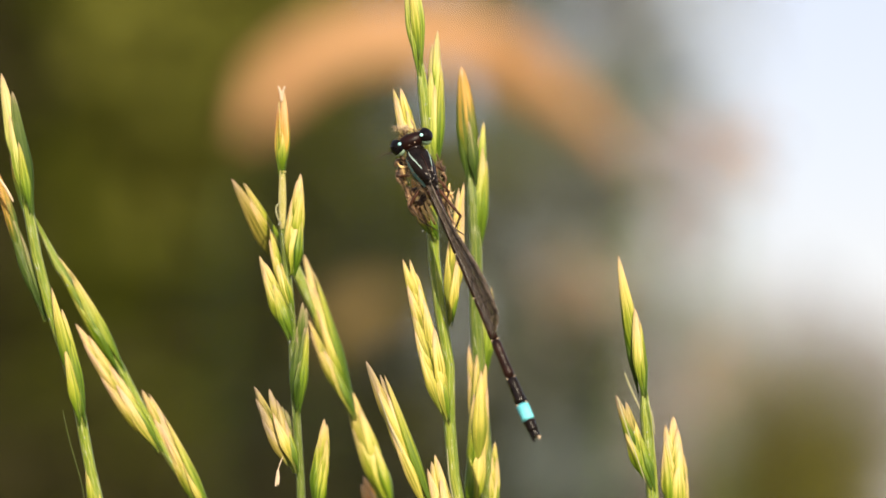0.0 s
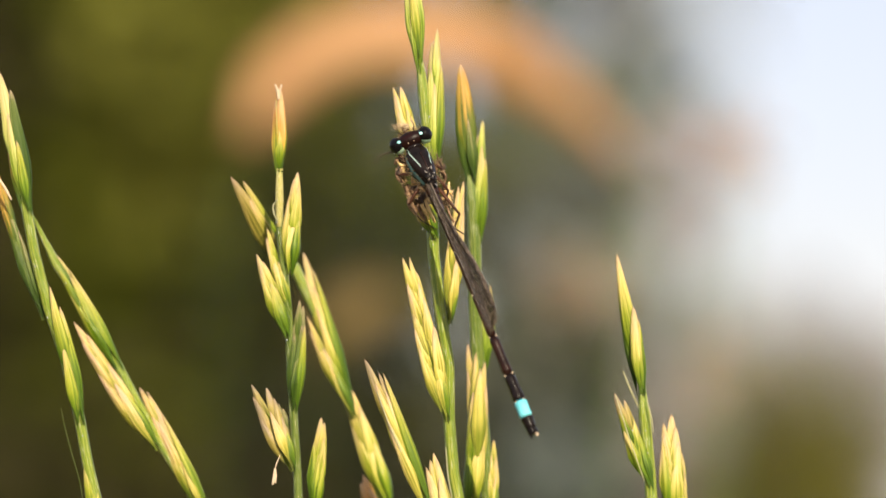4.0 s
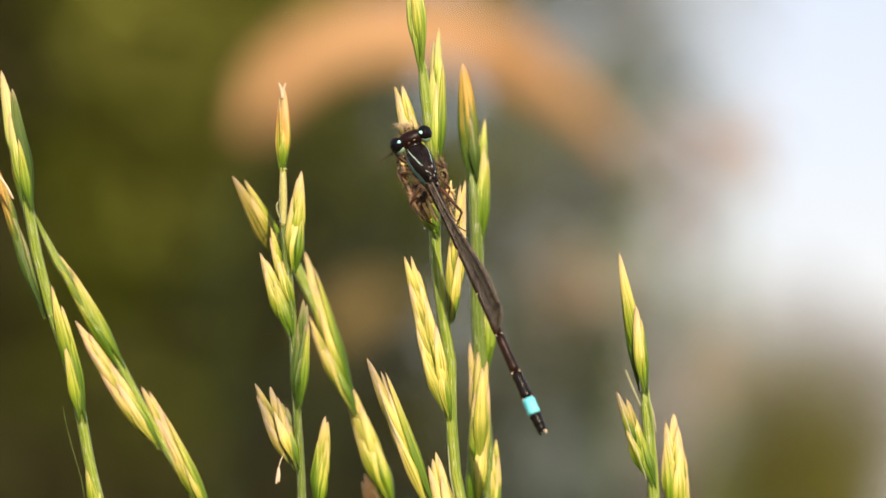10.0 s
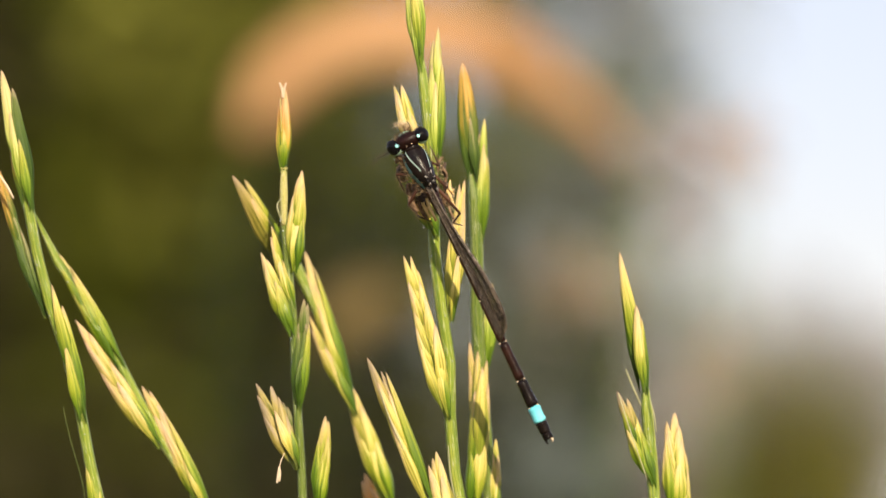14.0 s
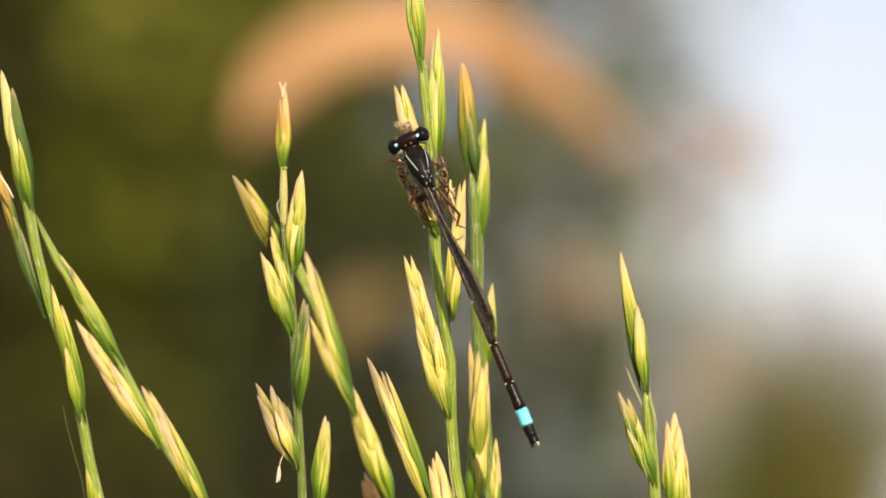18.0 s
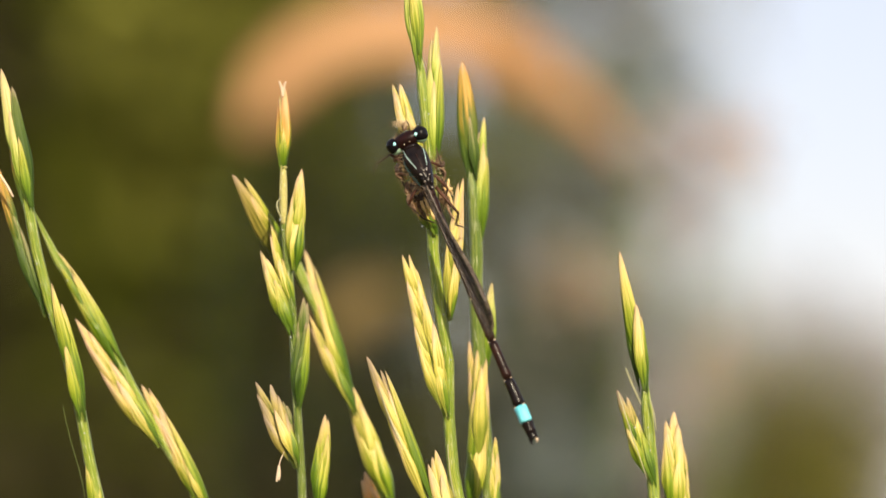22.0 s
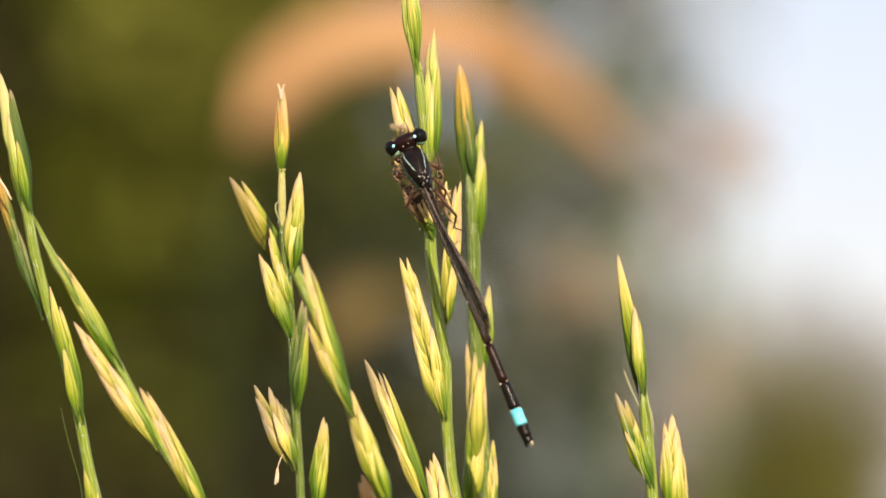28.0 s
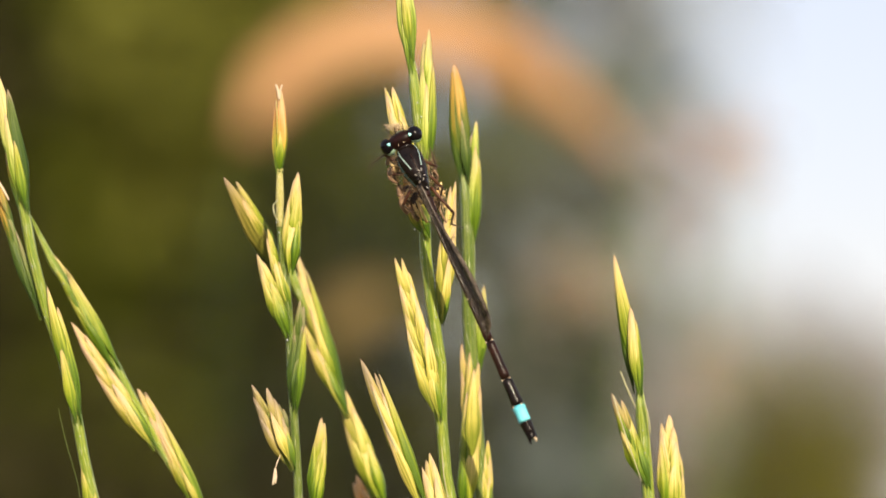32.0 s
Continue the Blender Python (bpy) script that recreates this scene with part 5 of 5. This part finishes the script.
def motions():
    sway(c_head, ((0, -0.0111), (1, -0.0109), (2, -0.0096), (3, -0.0031), (3.5, 0.0011), (5.5, 0.0129), (6, 0.0144), (7, 0.0072), (8, -0.0009), (9, 0.0000), (10, -0.0014), (11, -0.0076), (12, -0.0077), (13, -0.0063), (14, -0.0153), (14.5, -0.0189), (16.5, -0.0158), (17, -0.0125), (18, -0.0107), (19, -0.0179), (20, -0.0192), (21, -0.0207), (22, -0.0281), (23, -0.0241), (24, -0.0171), (25, -0.0254), (25.5, -0.0280), (27.5, -0.0317), (28, -0.0366), (29, -0.0460), (30, -0.0711), (31, -0.0724), (32, -0.0666)))
    sway(e_head, ((0, -0.0112), (1, -0.0097), (2, -0.0070), (3, -0.0052), (3.5, -0.0046), (5.5, -0.0014), (6, 0.0002), (7, 0.0012), (8, 0.0013), (9, 0.0000), (10, -0.0040), (11, -0.0041), (12, -0.0042), (13, -0.0048), (14, -0.0128), (14.5, -0.0148), (16.5, -0.0124), (17, -0.0097), (18, -0.0112), (19, -0.0175), (20, -0.0162), (21, -0.0147), (22, -0.0139), (23, -0.0099), (24, -0.0126), (25, -0.0224), (25.5, -0.0250), (27.5, -0.0214), (28, -0.0241), (29, -0.0323), (30, -0.0462), (31, -0.0559), (32, -0.0558)))
    sway(s_head, ((0, -0.0012), (1, -0.0027), (2, -0.0028), (3, -0.0072), (3.5, -0.0137), (5.5, -0.0219), (6, -0.0194), (7, -0.0094), (8, -0.0068), (9, 0.0000), (10, -0.0012), (11, -0.0018), (12, -0.0070), (13, -0.0051), (14, 0.0014), (14.5, 0.0025), (16.5, 0.0020), (17, 0.0014), (18, -0.0007), (19, 0.0002), (20, 0.0019), (21, 0.0033), (22, 0.0025), (23, -0.0004), (24, 0.0025), (25, 0.0036), (25.5, 0.0036), (27.5, 0.0026), (28, 0.0039), (29, 0.0078), (30, 0.0058), (31, 0.0074), (32, 0.0108)))
    sway(q_head, ((0, -0.0130), (1, -0.0087), (2, -0.0074), (3, -0.0046), (3.5, -0.0037), (5.5, 0.0027), (6, 0.0033), (7, -0.0026), (8, 0.0003), (9, 0.0000), (10, -0.0117), (11, -0.0138), (12, -0.0139), (13, -0.0145), (14, -0.0173), (14.5, -0.0176), (16.5, -0.0116), (17, -0.0089), (18, -0.0153), (19, -0.0170), (20, -0.0154), (21, -0.0139), (22, -0.0130), (23, -0.0090), (24, -0.0118), (25, -0.0220), (25.5, -0.0247), (27.5, -0.0251), (28, -0.0272), (29, -0.0320), (30, -0.0500), (31, -0.0649), (32, -0.0643)))
    sway(a_head, ((0, 0.0104), (1, 0.0060), (2, 0.0073), (3, 0.0081), (3.5, 0.0066), (5.5, 0.0058), (6, 0.0067), (7, 0.0073), (8, 0.0019), (9, 0.0000), (10, 0.0002), (11, 0.0001), (12, 0.0000), (13, 0.0000), (14, -0.0018), (14.5, -0.0011), (16.5, -0.0013), (17, -0.0023), (18, -0.0049), (19, -0.0031), (20, -0.0014), (21, 0.0000), (22, 0.0002), (23, -0.0032), (24, -0.0011), (25, 0.0002), (25.5, 0.0004), (27.5, -0.0001), (28, -0.0022), (29, -0.0056), (30, -0.0017), (31, 0.0001), (32, -0.0002)))
    sway(b_head, ((0, 0.0106), (1, 0.0061), (2, 0.0074), (3, 0.0082), (3.5, 0.0067), (5.5, 0.0059), (6, 0.0068), (7, 0.0073), (8, 0.0019), (9, 0.0000), (10, 0.0002), (11, 0.0001), (12, 0.0000), (13, 0.0000), (14, -0.0018), (14.5, -0.0012), (16.5, -0.0013), (17, -0.0023), (18, -0.0050), (19, -0.0031), (20, -0.0015), (21, 0.0000), (22, 0.0002), (23, -0.0033), (24, -0.0011), (25, 0.0002), (25.5, 0.0004), (27.5, -0.0001), (28, -0.0023), (29, -0.0057), (30, -0.0017), (31, 0.0001), (32, -0.0002)))
    sway(t_head, ((0, -0.0055), (1, -0.0047), (2, -0.0034), (3, -0.0026), (3.5, -0.0023), (5.5, -0.0007), (6, 0.0001), (7, 0.0006), (8, 0.0006), (9, 0.0000), (10, -0.0020), (11, -0.0020), (12, -0.0020), (13, -0.0024), (14, -0.0062), (14.5, -0.0072), (16.5, -0.0061), (17, -0.0048), (18, -0.0055), (19, -0.0085), (20, -0.0079), (21, -0.0072), (22, -0.0068), (23, -0.0048), (24, -0.0062), (25, -0.0110), (25.5, -0.0122), (27.5, -0.0105), (28, -0.0118), (29, -0.0158), (30, -0.0226), (31, -0.0273), (32, -0.0273)))
    sway(r_head, ((0, -0.0049), (1, -0.0053), (2, -0.0047), (3, -0.0052), (3.5, -0.0055), (5.5, -0.0045), (6, -0.0040), (7, -0.0025), (8, 0.0003), (9, 0.0000), (10, -0.0012), (11, 0.0000), (12, 0.0000), (13, -0.0006), (14, -0.0033), (14.5, -0.0036), (16.5, -0.0008), (17, 0.0010), (18, 0.0057), (19, 0.0041), (20, -0.0005), (21, -0.0001), (22, 0.0002), (23, 0.0017), (24, 0.0011), (25, 0.0002), (25.5, 0.0002), (27.5, -0.0014), (28, -0.0027), (29, -0.0066), (30, -0.0086), (31, -0.0095), (32, -0.0139)))
    sway(v_head, ((0, 0.0001), (1, -0.0001), (2, -0.0004), (3, -0.0041), (3.5, -0.0051), (5.5, -0.0004), (6, -0.0005), (7, -0.0004), (8, 0.0000), (9, 0.0000), (10, -0.0042), (11, -0.0028), (12, -0.0003), (13, 0.0033), (14, 0.0015), (14.5, 0.0005), (16.5, 0.0016), (17, 0.0015), (18, 0.0013), (19, 0.0022), (20, 0.0038), (21, 0.0025), (22, -0.0040), (23, 0.0009), (24, 0.0042), (25, -0.0026), (25.5, -0.0053), (27.5, -0.0041), (28, -0.0026), (29, -0.0014), (30, -0.0033), (31, -0.0043), (32, -0.0053)))
    walk(FLY, [(t, fly_pose(x, z, turn, pitch, roll)) for t, x, z, turn, pitch, roll in (
        (0, -1.07, 6.13, -22.78, -15.11, 0),
        (0.5, -1.12, 6.04, -23.22, -14.67, 0),
        (1, -1.05, 6.05, -23.16, -14.97, 0),
        (1.5, -1.05, 6.09, -23.57, -15.20, 0),
        (2, -1.05, 6.08, -23.47, -16.05, 0),
        (2.5, -1.02, 6.10, -23.30, -16.33, 0),
        (3, -1.04, 6.16, -22.90, -16.58, 0),
        (3.5, -1.04, 6.15, -22.51, -16.69, 0),
        (5.5, -0.89, 6.18, -23.53, -16.56, 0),
        (6, -0.97, 6.17, -23.68, -16.38, 0),
        (6.5, -0.90, 6.19, -23.36, -16.16, 0),
        (7, -0.99, 6.15, -23.90, -16.10, 0),
        (7.5, -1.02, 6.14, -24.26, -16.22, 0),
        (8, -1.06, 6.12, -24.20, -16.30, 0),
        (8.5, -1.05, 6.12, -24.20, -16.32, 0),
        (9, -0.99, 6.12, -24.24, -16.29, 0),
        (9.5, -1.06, 6.12, -23.92, -16.14, 0),
        (10, -1.09, 6.14, -24.20, -15.73, 0),
        (10.5, -1.14, 6.05, -23.90, -13.80, 0),
        (11, -1.40, 5.95, -22.89, -11.73, 0),
        (11.5, -1.56, 5.78, -23.53, -9.81, 0),
        (12, -1.58, 5.74, -23.66, -9.71, 0),
        (12.5, -1.55, 5.76, -24.00, -9.58, 0),
        (13, -1.37, 5.86, -24.94, -6.77, 0),
        (13.5, -1.03, 5.92, -26.0, -3.65, 0),
        (14, -1.19, 5.58, -25.35, -0.81, 0),
        (14.5, -1.25, 5.64, -25.6, -0.81, 0),
        (16.5, -1.53, 5.56, -22.36, -5.14, -10),
        (17, -1.50, 5.55, -22.14, -5.97, -10),
        (17.5, -1.50, 5.55, -22.38, -7.45, -10),
        (18, -1.49, 5.58, -22.72, -8.81, -10),
        (18.5, -1.51, 5.56, -22.36, -9.63, -10),
        (19, -1.52, 5.61, -22.32, -10.21, -10),
        (19.5, -1.58, 5.60, -22.31, -10.51, -10),
        (20, -1.54, 5.61, -22.39, -10.82, -10),
        (20.5, -1.53, 5.64, -22.37, -11.13, -10),
        (21, -1.53, 5.71, -22.60, -11.76, -10),
        (21.5, -1.60, 5.68, -22.86, -12.00, -10),
        (22, -1.60, 5.67, -22.98, -11.65, -10),
        (22.5, -1.56, 5.69, -22.70, -11.37, -10),
        (23, -1.54, 5.78, -21.84, -11.35, -10),
        (23.5, -1.31, 5.89, -22.49, -11.62, -7),
        (24, -1.30, 5.90, -22.56, -11.65, -7),
        (24.5, -1.31, 5.83, -22.76, -11.34, -7),
        (25, -1.44, 5.75, -22.71, -11.11, -7),
        (25.5, -1.54, 5.75, -22.48, -10.97, -7),
        (27.5, -1.55, 5.72, -22.34, -12.10, -10),
        (28, -1.60, 5.70, -22.27, -11.96, -10),
        (28.5, -1.71, 5.72, -22.00, -12.05, -10),
        (29, -1.65, 5.72, -22.11, -11.83, -10),
        (29.5, -1.69, 5.71, -21.78, -11.60, -10),
        (30, -2.03, 5.68, -21.74, -10.97, -10),
        (30.5, -2.06, 5.63, -21.11, -10.67, -10),
        (31, -1.97, 5.68, -21.22, -10.35, -10),
        (31.5, -1.88, 5.81, -21.50, -10.26, -10),
        (32, -1.66, 5.91, -23.81, -10.21, -10),
    )])
    walk(fore_leg_left, [(t, Matrix.Translation(fore_leg_left.location) @ pose(0, 0, 0, rx, ry, rz)) for t, rx, ry, rz in ((0, 0, 0, -10), (1, 0, 0, -15), (2, 0, 0, -5), (3.5, 0, 0, -6), (5.5, 0, 0, -3), (6, 0, 0, -2), (9, 0, 0, 0), (11, 0, -10, 5), (12, 0, 0, 0), (14, 0, 0, -4), (14.5, 0, 0, -2), (16.5, 0, 0, 18), (18, 0, 0, 25), (20, 0, 0, 14), (22, 0, 0, 10), (23, 0, -30, 4), (24, 0, -82, 0), (25.5, 0, -82, 0), (27.5, 0, -82, 0), (30.5, 0, -82, 0), (31.4, 0, -60, 4), (31.8, 0, -12, 8), (32, 0, 0, 10))])


motions()
